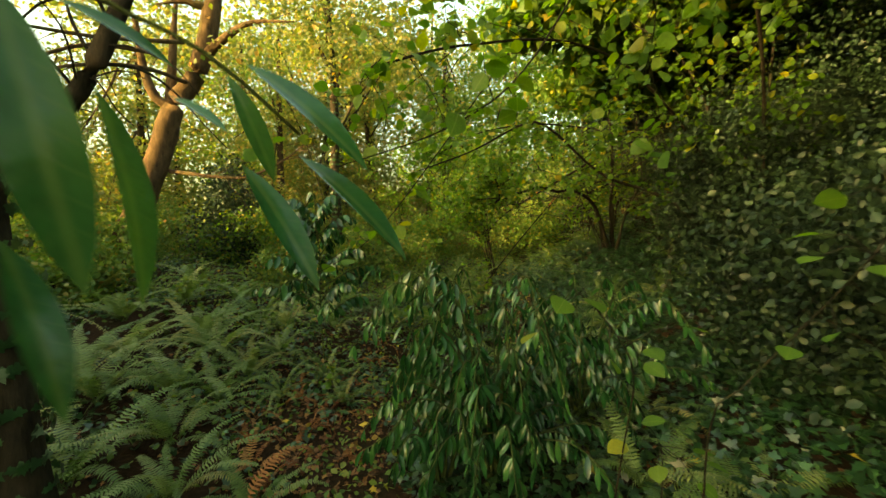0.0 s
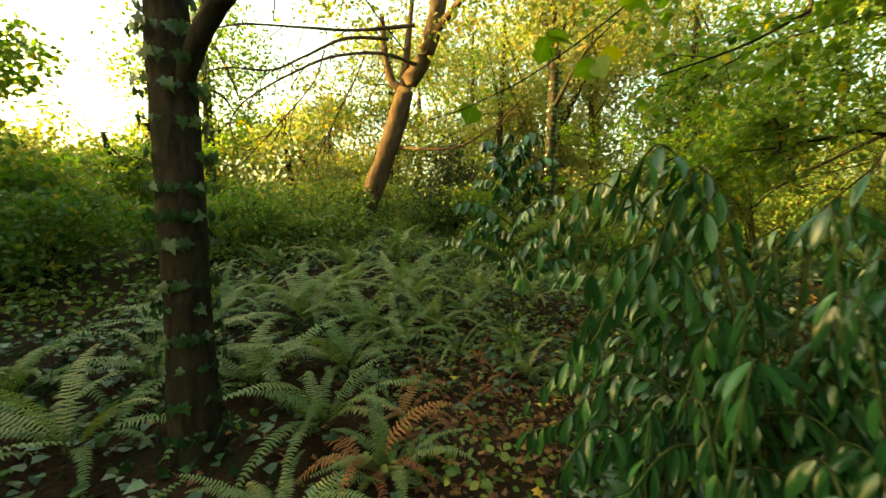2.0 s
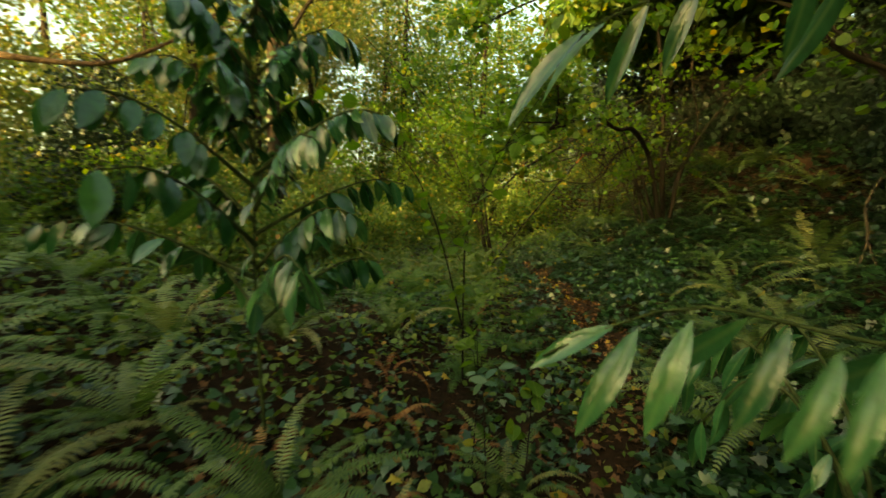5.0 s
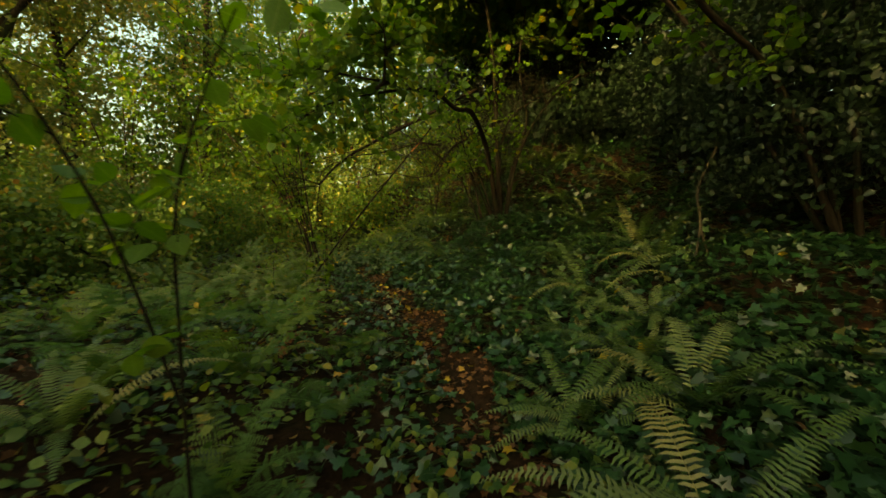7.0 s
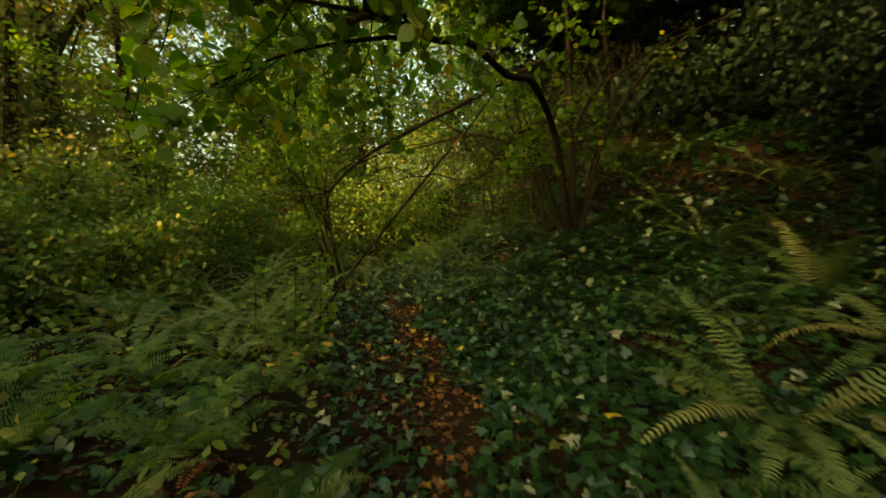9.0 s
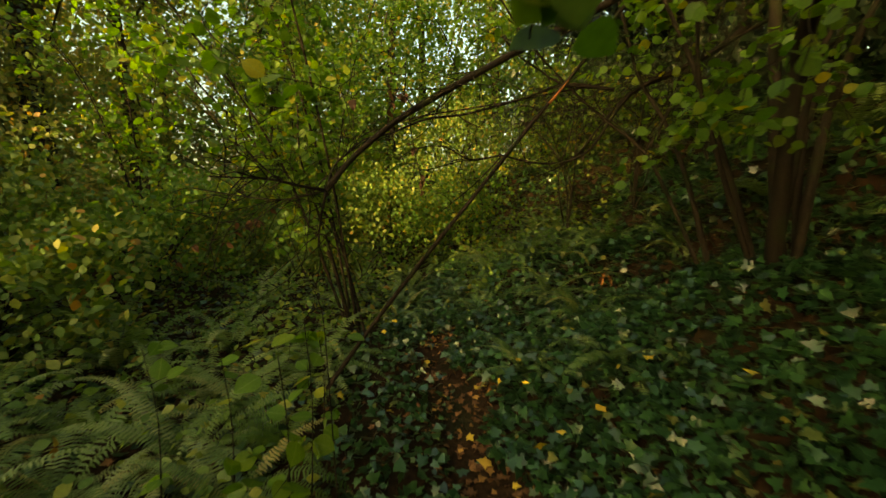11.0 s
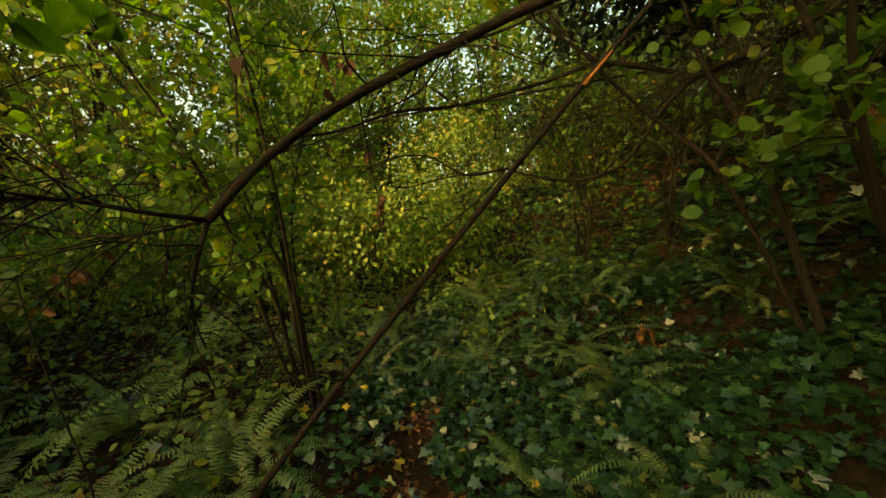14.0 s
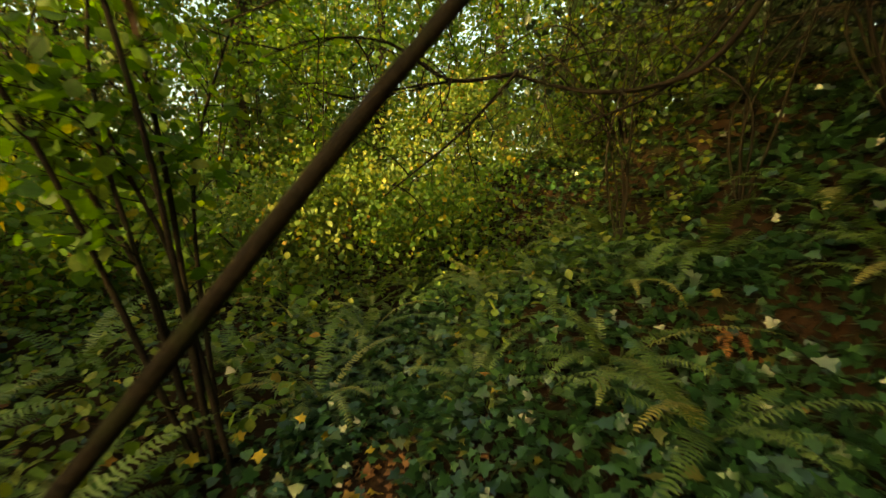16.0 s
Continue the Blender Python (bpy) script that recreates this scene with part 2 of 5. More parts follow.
T_LAUREL = blade([0.075, 0.118, 0.135, 0.126, 0.082], 0.22, 0.3)
T_LAUREL_WIDE = blade([0.12, 0.19, 0.215, 0.2, 0.13], 0.25, 0.25)
T_HAZEL = blade([0.34, 0.43, 0.4, 0.25], 0.14, 0.12)
T_SMALL = blade([0.3, 0.28], 0.12, 0.3)
T_FAR = (np.array([(0, 0, 0), (0.5, 0.36, 0.12), (1, 0, -0.08), (0.5, -0.36, 0.12)]), [(0, 2, 1), (0, 3, 2)])
T_BRAMBLE = blade([0.26, 0.36, 0.22], 0.12, 0.2)
_iv = [(0, 0), (-0.12, 0.22), (-0.05, 0.45), (0.3, 0.28), (0.42, 0.48), (0.55, 0.2), (1.0, 0), (0.55, -0.2), (0.42, -0.48), (0.3, -0.28), (-0.05, -0.45), (-0.12, -0.22)]
T_IVY = (np.array([(0.28, 0, 0.02)] + [(x, y, -0.08 * (x * x + y * y) + 0.04 * abs(y)) for x, y in _iv]), [(0, i + 1, (i + 1) % 12 + 1) for i in range(12)])
T_IVY_FAR = (np.array([(0, 0, 0), (-0.05, 0.42, 0), (0.4, 0.4, 0.02), (1, 0, -0.06), (0.4, -0.4, 0.02), (-0.05, -0.42, 0)]), [(0, 3, 2), (0, 2, 1), (0, 4, 3), (0, 5, 4)])
_mp = [(0, 0), (-0.05, 0.3), (0.25, 0.25), (0.35, 0.5), (0.5, 0.22), (1, 0), (0.5, -0.22), (0.35, -0.5), (0.25, -0.25), (-0.05, -0.3)]
T_MAPLE = (np.array([(0.28, 0, 0.03)] + [(x, y, 0.1 * math.sin(7 * x + 5 * y)) for x, y in _mp]), [(0, i + 1, (i + 1) % 10 + 1) for i in range(10)])


def unit(v):
    return v / (np.linalg.norm(v, axis=-1, keepdims=True) + 1e-9)


def leaves_mesh(name, at, axis, normal, size, template, material, width=None):
    """Many leaves in one mesh: each at a point, its rib along axis, its face towards normal."""
    tv, tf = template
    at, axis = np.asarray(at, float), unit(np.asarray(axis, float))
    side = unit(np.cross(normal, axis))
    up = np.cross(axis, side)
    size = np.broadcast_to(np.asarray(size, float), (len(at),))[:, None, None]
    w = 1.0 if width is None else np.asarray(width, float)[:, None, None]
    v = at[:, None] + size * (tv[None, :, 0:1] * axis[:, None] + w * tv[None, :, 1:2] * side[:, None] + tv[None, :, 2:3] * up[:, None])
    n, k = len(at), len(tv)
    loops = np.concatenate([np.array(f) for f in tf])
    counts = np.array([len(f) for f in tf])
    all_loops = (loops[None] + (np.arange(n) * k)[:, None]).ravel()
    totals = np.tile(counts, n)
    me = bpy.data.meshes.new(name)
    me.vertices.add(n * k)
    me.vertices.foreach_set("co", v.ravel().astype(np.float32))
    me.loops.add(len(all_loops))
    me.loops.foreach_set("vertex_index", all_loops.astype(np.int32))
    me.polygons.add(len(totals))
    me.polygons.foreach_set("loop_start", np.concatenate([[0], np.cumsum(totals)[:-1]]).astype(np.int32))
    me.polygons.foreach_set("loop_total", totals.astype(np.int32))
    me.polygons.foreach_set("use_smooth", np.ones(len(totals), bool))
    me.update(calc_edges=True)
    me.materials.append(material)
    return me


def rand_dirs(n, up=0.0, flat=1.0):
    d = RNG.standard_normal((n, 3))
    d[:, 2] = d[:, 2] * flat + up
    return unit(d)


def leaf_pose(at, axis, normal, size):
    """The pose of one leaf object."""
    a = Vector(axis).normalized()
    s = Vector(normal).cross(a).normalized()
    u = a.cross(s)
    m = Matrix((a, s, u)).transposed().to_4x4()
    return Matrix.Translation(at) @ m @ Matrix.Scale(size, 4)


# ---- ground ----
WAY = [(0, -3, 0.6), (0, 0, 0.45), (0.2, 0.8, 0.25), (0, 1.7, 0.0), (-0.35, 2.8, -0.12), (-0.25, 3.7, -0.15), (0.3, 4.4, -0.25), (1.2, 4.9, -0.33), (2.2, 5.8, -0.36), (3.0, 7.0, -0.37), (3.75, 8.4, -0.27), (4.2, 9.6, -0.22), (4.7, 11.0, -0.17), (5.3, 12.4, -0.1), (6.0, 13.7, -0.05)]
BANK_RIGHT = [(3.2, 6.2, -0.05), (4.05, 6.85, 0.16), (5.5, 7.3, 0.5), (6.45, 9.13, 0.98), (5.2, 9.5, 0.18), (5.5, 10.9, 0.08), (6.2, 10.7, 0.25), (7.5, 11.5, 0.85), (7.8, 12.2, 0.9), (7.1, 13.8, 0.3), (9, 8, 2.4), (12, 12, 3.6), (9.5, 10, 3.0), (8.3, 9.8, 2.1), (9.8, 12.4, 2.7), (8.7, 11.4, 1.8), (7, 4.6, 1.7), (5, 4.8, 0.7), (3.4, 4.2, 0.15), (3, 1, 0.5), (6, 1, 1.6), (12, 4, 3.4), (10, 16, 2.2), (16, 9, 4.5), (16, 18, 4.0)]
BANK_LEFT = [(-0.5, 4.4, 0.0), (-1.65, 2.2, 0.02), (-2, 4, 0.1), (-2.4, 5.5, 0.25), (-3.3, 7.5, 0.6), (-5, 10, 0.95), (-8, 7, 0.7), (-12, 12, 1.0), (-1, 7, 0.15), (0, 9, 0.0), (2, 9.4, -0.2), (2.6, 12, -0.1), (-0.2, 17, 0.6), (4, 16.5, 0.2), (-4, 0, 0.3), (-4, 15, 0.8), (-20, 5, 1.0), (-15, 25, 1.5), (3, 28, 1.5), (16, 30, 3.5), (0, -12, 0.9), (14, -8, 3), (-14, -8, 0.8), (-4, 3, 0.15)]
_CP = np.array(WAY + BANK_RIGHT + BANK_LEFT)
_WAY = smooth_line(WAY, 0.1)


def ground_z(x, y, rough=True):
    x, y = np.asarray(x, float), np.asarray(y, float)
    d2 = (x[..., None] - _CP[:, 0]) ** 2 + (y[..., None] - _CP[:, 1]) ** 2
    w = 1 / (d2 + 0.35) ** 2
    z = (w * _CP[:, 2]).sum(-1) / w.sum(-1)
    if rough:
        z = z + 0.035 * np.sin(2.3 * x + 1.3 * np.sin(1.7 * y)) * np.sin(1.9 * y + 0.7 * x) + 0.02 * np.sin(6.1 * x + 2 * y) * np.sin(5.3 * y - x)
    return z


def way_dist(x, y):
    """Distance from the trodden line, positive to its right."""
    x, y = np.asarray(x, float), np.asarray(y, float)
    d = np.hypot(x[..., None] - _WAY[:, 0], y[..., None] - _WAY[:, 1])
    i = d.argmin(-1)
    t = np.gradient(_WAY[:, :2], axis=0)[i]
    side = (x - _WAY[i, 0]) * t[..., 1] - (y - _WAY[i, 1]) * t[..., 0]
    return d.min(-1) * np.where(side >= 0, 1, -1)


def ground_sheet():
    near = np.concatenate([np.linspace(-5, 12, 171)])
    xs = np.concatenate([[-400, -150, -70, -40, -25, -18, -13, -9.5, -7], near, [14, 17, 21, 27, 40, 70, 150, 400]])
    ys = np.concatenate([[-400, -150, -70, -40, -25, -15, -9, -5, -3], np.linspace(-2, 17, 191), [18.5, 20.5, 23, 27, 33, 45, 80, 160, 400]])
    X, Y = np.meshgrid(xs, ys)
    Z = ground_z(X, Y)
    verts = np.stack([X, Y, Z], -1).reshape(-1, 3)
    nx = len(xs)
    faces = [(j * nx + i, j * nx + i + 1, (j + 1) * nx + i + 1, (j + 1) * nx + i) for j in range(len(ys) - 1) for i in range(nx - 1)]
    ob = new("ground", mesh_of("ground", verts, faces, M_SOIL))
    tagged(ob, "dark brown forest soil with a narrow trodden line", "ground", kind="structure")


ground_sheet()


def scatter(n, x0, x1, y0, y1, keep):
    x, y = RNG.uniform(x0, x1, n), RNG.uniform(y0, y1, n)
    k = keep(x, y)
    x, y = x[k], y[k]
    return np.stack([x, y, ground_z(x, y)], -1)


# ---- wood and trees ----


def relative(pts, base):
    return np.asarray(pts, float)[:, :3] - np.asarray(base, float)


def twigs_from(line, n, length, spread=0.8, droop=0.15, start=0.25):
    """Side twigs that leave a branch along its outer part."""
    line = np.asarray(line)[:, :3]
    out = []
    for _ in range(n):
        i = int(RNG.uniform(start, 1) * (len(line) - 1))
        t = line[min(i + 1, len(line) - 1)] - line[max(i - 1, 0)]
        d = unit(unit(t) + spread * rand_dirs(1)[0])
        ln = length * RNG.uniform(0.5, 1.2)
        p = [line[i]]
        for k in range(4):
            d = unit(d + 0.22 * RNG.standard_normal(3) + np.array([0, 0, -droop * 0.4]))
            p.append(p[-1] + d * ln / 4)
        out.append(smooth_line(p, 0.07))
    return out


def leaves_on(twigs, per, size, flat=0.6, jitter=0.04):
    """Leaf places along twigs: points, axes, face normals, sizes."""
    at, ax = [], []
    for tw in twigs:
        k = RNG.integers(int(len(tw) * 0.15), len(tw), per)
        d = unit(tw[-1, :3] - tw[0, :3])
        for i in k:
            at.append(tw[i, :3] + jitter * RNG.standard_normal(3))
            ax.append(d * 0.5 + rand_dirs(1, -0.15, flat)[0])
    at, ax = np.array(at), np.array(ax)
    nm = rand_dirs(len(at), 1.3)
    return at, ax, nm, size * RNG.uniform(0.6, 1.25, len(at))


def ivy_on_trunk(name, line, radius, n, parent, base, size=0.06, material=None):
    """Ivy leaves that climb a trunk, all round it."""
    line = np.asarray(line)[:, :3]
    i = RNG.integers(0, len(line) - 1, n)
    a = RNG.uniform(0, 2 * math.pi, n)
    out = np.stack([np.cos(a), np.sin(a), 0 * a], -1)
    at = line[i] + out * (radius + RNG.uniform(0.0, 0.04, n) + 0.07 * RNG.random(n) ** 5)[:, None] - np.asarray(base)
    ax = np.stack([-np.sin(a), np.cos(a), 0 * a], -1) * RNG.uniform(-1, 1, n)[:, None] + np.array([0, 0, -0.7])
    part(name, leaves_mesh(name, at, ax, out + 0.3 * rand_dirs(n), size * RNG.uniform(0.6, 1.3, n), T_IVY, material or M_IVY), parent)


def crown_points(blobs, n):
    """Points in uneven clumps: blobs of (x, y, z, rx, ry, rz), each broken up into smaller clumps."""
    blobs = np.array(blobs, float)
    vol = (blobs[:, 3] * blobs[:, 4] * blobs[:, 5]) ** (2 / 3)
    cl = []
    for b, share in zip(blobs, vol / vol.sum()):
        m = max(6, int(share * n / 45))
        d = rand_dirs(m) * RNG.uniform(0.25, 1.0, (m, 1)) ** 0.5
        cl.append(np.hstack([b[:3] + d * b[3:], np.full((m, 1), 0.22 * b[3:].mean())]))
    cl = np.vstack(cl)
    k = RNG.integers(0, len(cl), n)
    return cl[k, :3] + RNG.standard_normal((n, 3)) * np.maximum(cl[k, 3:4], 0.12) * np.array([1, 1, 0.6])


def tree(name, line, r0, r1, blobs, n, size, label, material=None, bark=None, category="tree", template=None, limbs=6, ivy=0, side=()):
    """A tree: trunk along a line, limbs out to its crown clumps, and a crown of leaves."""
    base = np.array(line[0][:3])
    ob = thing(name, base, label, category)
    ln = smooth_line(line, 0.15)
    rel = ln[:, :3] - base
    part("trunk", tubes_mesh("trunk", [(rel, r0, r1, 12)], bark or M_BARK), ob)
    for s in side:
        l2, a, b = s
        sl = relative(smooth_line(l2, 0.1), base)
        part("limb", tubes_mesh("limb", [(sl, a, b, 8)] + [(t, 0.011, 0.004, 5) for t in twigs_from(sl, 10, 1.1, 0.9, 0.6)] + [(t, 0.007, 0.003, 4) for t in twigs_from(sl, 14, 0.6, 1.0, 0.5)], bark or M_BARK), ob)
    blobs = np.array(blobs, float)
    for k in range(limbs):
        b = blobs[k % len(blobs)]
        i = int(RNG.uniform(0.45, 0.95) * (len(ln) - 1))
        end = b[:3] + rand_dirs(1)[0] * b[3:] * 0.6
        mid = (ln[i, :3] + end) / 2 + np.array([0, 0, 0.12 * np.linalg.norm(end - ln[i, :3])])
        l3 = smooth_line([ln[i, :3] - base, mid - base, end - base], 0.2)
        part("limb", tubes_mesh("limb", [(l3, r1 * 0.75, 0.012, 6)] + [(t, 0.01, 0.004, 4) for t in twigs_from(l3, 5, 0.9)], bark or M_BARK), ob)
    if n:
        at = crown_points(blobs, n) - base
        part("crown", leaves_mesh("crown", at, rand_dirs(n, -0.3), rand_dirs(n, 0.8), size * RNG.uniform(0.6, 1.3, n), template or T_FAR, material or M_CROWN), ob)
    if ivy:
        if r0 < 0.15:
            ivy_on_trunk("ivy", ln[: int(len(ln) * 0.8)], r0 * 0.97, ivy // 3, ob, base, 0.06, M_IVY_PALE)
            ivy_on_trunk("ivy", ln[: int(len(ln) * 0.8)], r0 * 0.98, ivy, ob, base, 0.062)
        else:
            ivy_on_trunk("ivy", ln[: int(len(ln) * 0.8)], r0 * 0.98, ivy, ob, base, 0.09)
    return ob


# ivy-grown trunk that stands beside the line, forked at head height
tree("ivy_clad_tree", [(-1.77, 2.43, -0.15), (-1.84, 2.48, 0.99), (-1.88, 2.51, 1.5), (-1.945, 2.55, 2.04), (-2.02, 2.58, 2.7), (-2.08, 2.62, 3.6), (-2.2, 2.75, 5.5)], 0.135, 0.085,
     [(-2.9, 3.4, 5.8, 1.2, 1.2, 0.8), (-1.4, 2.4, 5.6, 1.2, 1.2, 0.8)], 1100, 0.1, "slim dark trunk with climbing ivy, forked at head height", M_HAZEL, M_BARK, ivy=620, limbs=4, template=T_BRAMBLE,
     side=[([(-1.93, 2.54, 1.95), (-1.72, 2.57, 2.35), (-1.48, 2.63, 2.66), (-1.25, 2.75, 3.3), (-1.0, 2.9, 4.4)], 0.06, 0.035)])

# leaning red-brown tree with a patch of sun on its bark
tree("leaning_tree", [(-5.3, 9.8, 0.7), (-5.1, 9.9, 1.2), (-4.76, 10.04, 2.09), (-4.3, 10.24, 3.41), (-3.96, 10.29, 4.51), (-3.49, 10.34, 5.23), (-3.18, 10.38, 6.22), (-2.92, 10.56, 7.84)], 0.3, 0.17,
     [(-3, 11, 8.2, 2.5, 2.5, 1.2), (-4.8, 9.5, 6.6, 1.6, 1.6, 0.8), (-1.6, 9.6, 6.0, 1.5, 1.5, 0.8)], 2400, 0.13, "leaning red-brown tree with bare lower boughs", M_GOLD, M_BARK_B, limbs=5,
     side=[([(-3.96, 10.29, 4.51), (-4.28, 10.24, 4.69), (-4.48, 10.25, 5.28), (-4.6, 10.3, 6.4)], 0.12, 0.06),
           ([(-4.12, 10.25, 3.08), (-2.76, 9.57, 2.87), (-2.14, 9.29, 2.9), (-1.47, 9.03, 3.18), (-0.93, 8.86, 3.57)], 0.05, 0.015),
           ([(-3.44, 9.64, 5.69), (-4.36, 8.63, 5.29), (-4.97, 7.69, 5.03), (-5.44, 6.71, 4.73), (-5.76, 5.95, 4.34)], 0.05, 0.01),
           ([(-3.62, 10.13, 5.02), (-4.04, 9.23, 4.99), (-4.65, 8.27, 4.66), (-5.11, 7.51, 4.13), (-5.58, 6.79, 3.46), (-5.7, 6.42, 2.91)], 0.05, 0.01),
           ([(-3.96, 9.33, 5.34), (-4.59, 8.58, 5.13), (-5.18, 7.92, 4.58), (-5.46, 7.33, 4.16), (-5.76, 6.52, 3.96), (-6, 5.92, 3.57)], 0.045, 0.01),
           ([(-4.32, 8.89, 4.85), (-4.46, 8.77, 4.39), (-4.9, 8.59, 3.48), (-5.27, 8.31, 2.48)], 0.018, 0.01),
           ([(-4.91, 8.27, 4.81), (-5.12, 8.17, 4.16), (-5.51, 7.64, 3.29), (-5.99, 7.13, 2.45)], 0.016, 0.01)])

# trunks farther back
tree("ivy_clad_tree", [(-0.6, 13.3, 0.3), (-0.66, 13.45, 3.2), (-0.6, 13.6, 5.5), (-0.7, 13.8, 9)], 0.17, 0.11, [(-1, 14, 9, 3, 2.5, 2), (0.6, 13, 7, 2, 2, 1.3)], 6000, 0.16, "slender ivy-covered trunk among yellowing leaves", M_GOLD, ivy=900)
tree("ivy_clad_tree", [(-0.7, 22, 0.4), (-0.75, 22, 3), (-0.9, 22.1, 6), (-0.9, 22.3, 11)], 0.3, 0.2, [(-0.5, 22, 11, 3, 3, 2), (1.5, 21, 8.5, 2.5, 2, 1.4)], 6000, 0.17, "thick ivy-wrapped trunk standing behind the ferns", M_GOLD, ivy=1500)
tree("birch_tree", [(-16.4, 15.5, 0.8), (-16.6, 15.7, 5.5), (-17, 16, 12)], 0.28, 0.15, [(-16.5, 15.5, 9, 3, 3, 3), (-15.5, 16, 5.5, 1.8, 1.8, 1.2)], 5000, 0.2, "tall thin-leaved tree against the bright sky", M_CROWN)

# woodland all round: x, y, height, crown width, leaves, material
WOODS_LEFT = [(-9.5, 13, 4, 2.4, 3500, "g"), (-13, 9.5, 3.0, 2.2, 6000, "c"), (-8, 17.5, 9, 3.2, 10000, "g"), (-3.5, 20, 10, 3.4, 11000, "g"), (-13, 20, 5, 3.2, 4000, "g"), (-6, 25, 12, 4, 9000, "c"), (-19, 14.5, 9, 3.0, 2600, "g"), (-21, 9.5, 9, 3.0, 2600, "g")]
WOODS_AHEAD = [(1.0, 24, 11, 3.6, 11000, "g"), (5, 23.5, 12, 3.8, 12000, "c"), (9, 22.5, 12, 3.8, 12000, "c"), (13, 21, 12, 3.6, 11000, "c"), (5, 28, 14, 4.5, 9000, "g"), (15.5, 16, 10, 3.4, 11000, "c"), (-1.5, 21, 9, 2.6, 8000, "g")]
# from (5, -2.5) on: unseen trees added behind and left as sun block
WOODS_RIGHT_AND_SUN_BLOCK = [(13, 11, 7, 3.0, 11000, "d"), (10.2, 9.0, 7, 2.6, 12000, "d"), (11.4, 13.4, 8, 2.8, 12000, "d"), (10.8, 7.0, 6, 2.8, 11000, "d"), (11, 4, 7, 3.2, 10000, "c"), (9, 0.8, 7, 3.0, 9000, "c"), (15.5, 8, 10, 4, 9000, "d"), (5, -2.5, 8, 3.2, 7000, "d"), (-5, -3, 8, 3, 5000, "c"), (0, -6, 9, 4, 6000, "c"), (-9, 0, 6, 2.4, 9000, "c"), (-6.8, 0.6, 3.4, 1.8, 7000, "c"), (-7.5, -2.4, 4.4, 2.4, 8000, "c"), (-5.2, -1.2, 3.6, 1.6, 5000, "c"), (-10.5, 1.4, 6.8, 2.6, 14000, "c"), (-10.8, 3.9, 5.0, 2.4, 13000, "c"), (-13.0, 6.4, 2.6, 1.7, 3500, "c"), (-13.5, 1.8, 8.0, 3.0, 14000, "c")]
WOOD_LOOK = {"g": (M_GOLD, "slender woodland tree with thin yellow-green autumn leaves"), "c": (M_CROWN, "leafy green woodland tree behind the undergrowth, some added out of view to block the sun"), "d": (M_HOLLY, "dark evergreen tree on the shaded bank")}
for x, y, h, w, n, kind in WOODS_LEFT + WOODS_AHEAD + WOODS_RIGHT_AND_SUN_BLOCK:
    z = float(ground_z(x, y)) - 0.1
    lean = RNG.uniform(-0.6, 0.6, 2)
    blobs = [(x + RNG.uniform(-0.5, 0.5) * w, y + RNG.uniform(-0.5, 0.5) * w, z + h * f, w * 0.7, w * 0.7, h * 0.13) for f in (0.1, 0.22, 0.36, 0.5, 0.66, 0.82)]
    tree("woodland_tree", [(x, y, z), (x + lean[0] * 0.3, y + lean[1] * 0.3, z + h * 0.4), (x + lean[0], y + lean[1], z + h)], 0.1 + 0.012 * h, 0.06, blobs, n, 0.16, WOOD_LOOK[kind][1], WOOD_LOOK[kind][0], limbs=7)
FAR_RING = [(-26, 14, 4.5), (-22, 20, 6), (-17, 25, 8), (-11, 28, 13), (-5, 30, 14), (1, 31, 14), (7, 31, 14), (13, 28, 14), (18, 23, 14), (20, 16, 14), (-24, 7, 4), (-20, 1, 4)]
for x, y, h in FAR_RING:
    z = float(ground_z(x, y)) - 0.1
    w = 4.2
    blobs = [(x + RNG.uniform(-0.4, 0.4) * w, y + RNG.uniform(-0.4, 0.4) * w, z + h * f, w * 0.9, w * 0.9, h * 0.12) for f in (0.06, 0.16, 0.28, 0.42, 0.58, 0.75, 0.9)]
    tree("woodland_tree", [(x, y, z), (x + 0.3, y, z + h * 0.4), (x, y + 0.4, z + h)], 0.3, 0.08, blobs, 9000, 0.3, "tall woodland tree far behind the undergrowth", M_GOLD if x < 8 else M_CROWN, limbs=5)
# tall trees added to shade the right side; high crowns close over the line
SHADE_CROWNS = [((9.6, 7.6), [(8.2, 8.2, 6.8, 2.2, 1.8, 0.7), (6.0, 7.4, 6.2, 2.0, 1.7, 0.6), (4.2, 7.2, 5.6, 1.5, 1.5, 0.5), (7.6, 5.6, 6.8, 2.0, 1.8, 0.7)]),
        ((9.0, 2.6), [(7.4, 3.4, 6.4, 2.2, 2.0, 0.7), (5.2, 4.6, 6.0, 2.0, 1.8, 0.6), (4.6, 2.4, 6.0, 1.7, 1.8, 0.6), (6.0, 1.4, 6.2, 2.0, 1.8, 0.7)]),
        ((5.4, -1.6), [(5.0, 0.0, 6.0, 2.0, 1.8, 0.7), (4.2, -1.4, 6.0, 1.6, 1.5, 0.6), (3.2, 1.0, 5.2, 1.5, 1.5, 0.5), (3.0, 2.8, 5.4, 1.2, 1.2, 0.5)]),
        ((10.6, 10.4), [(9.4, 10.6, 6.6, 1.8, 1.6, 0.7), (7.6, 9.9, 5.8, 1.7, 1.5, 0.5), (10.6, 12.6, 6.8, 1.8, 1.6, 0.7), (8.0, 12.2, 6.2, 1.7, 1.5, 0.6), (6.2, 10.4, 5.6, 1.3, 1.3, 0.4), (9.0, 9.0, 5.4, 1.3, 1.3, 0.6)])]
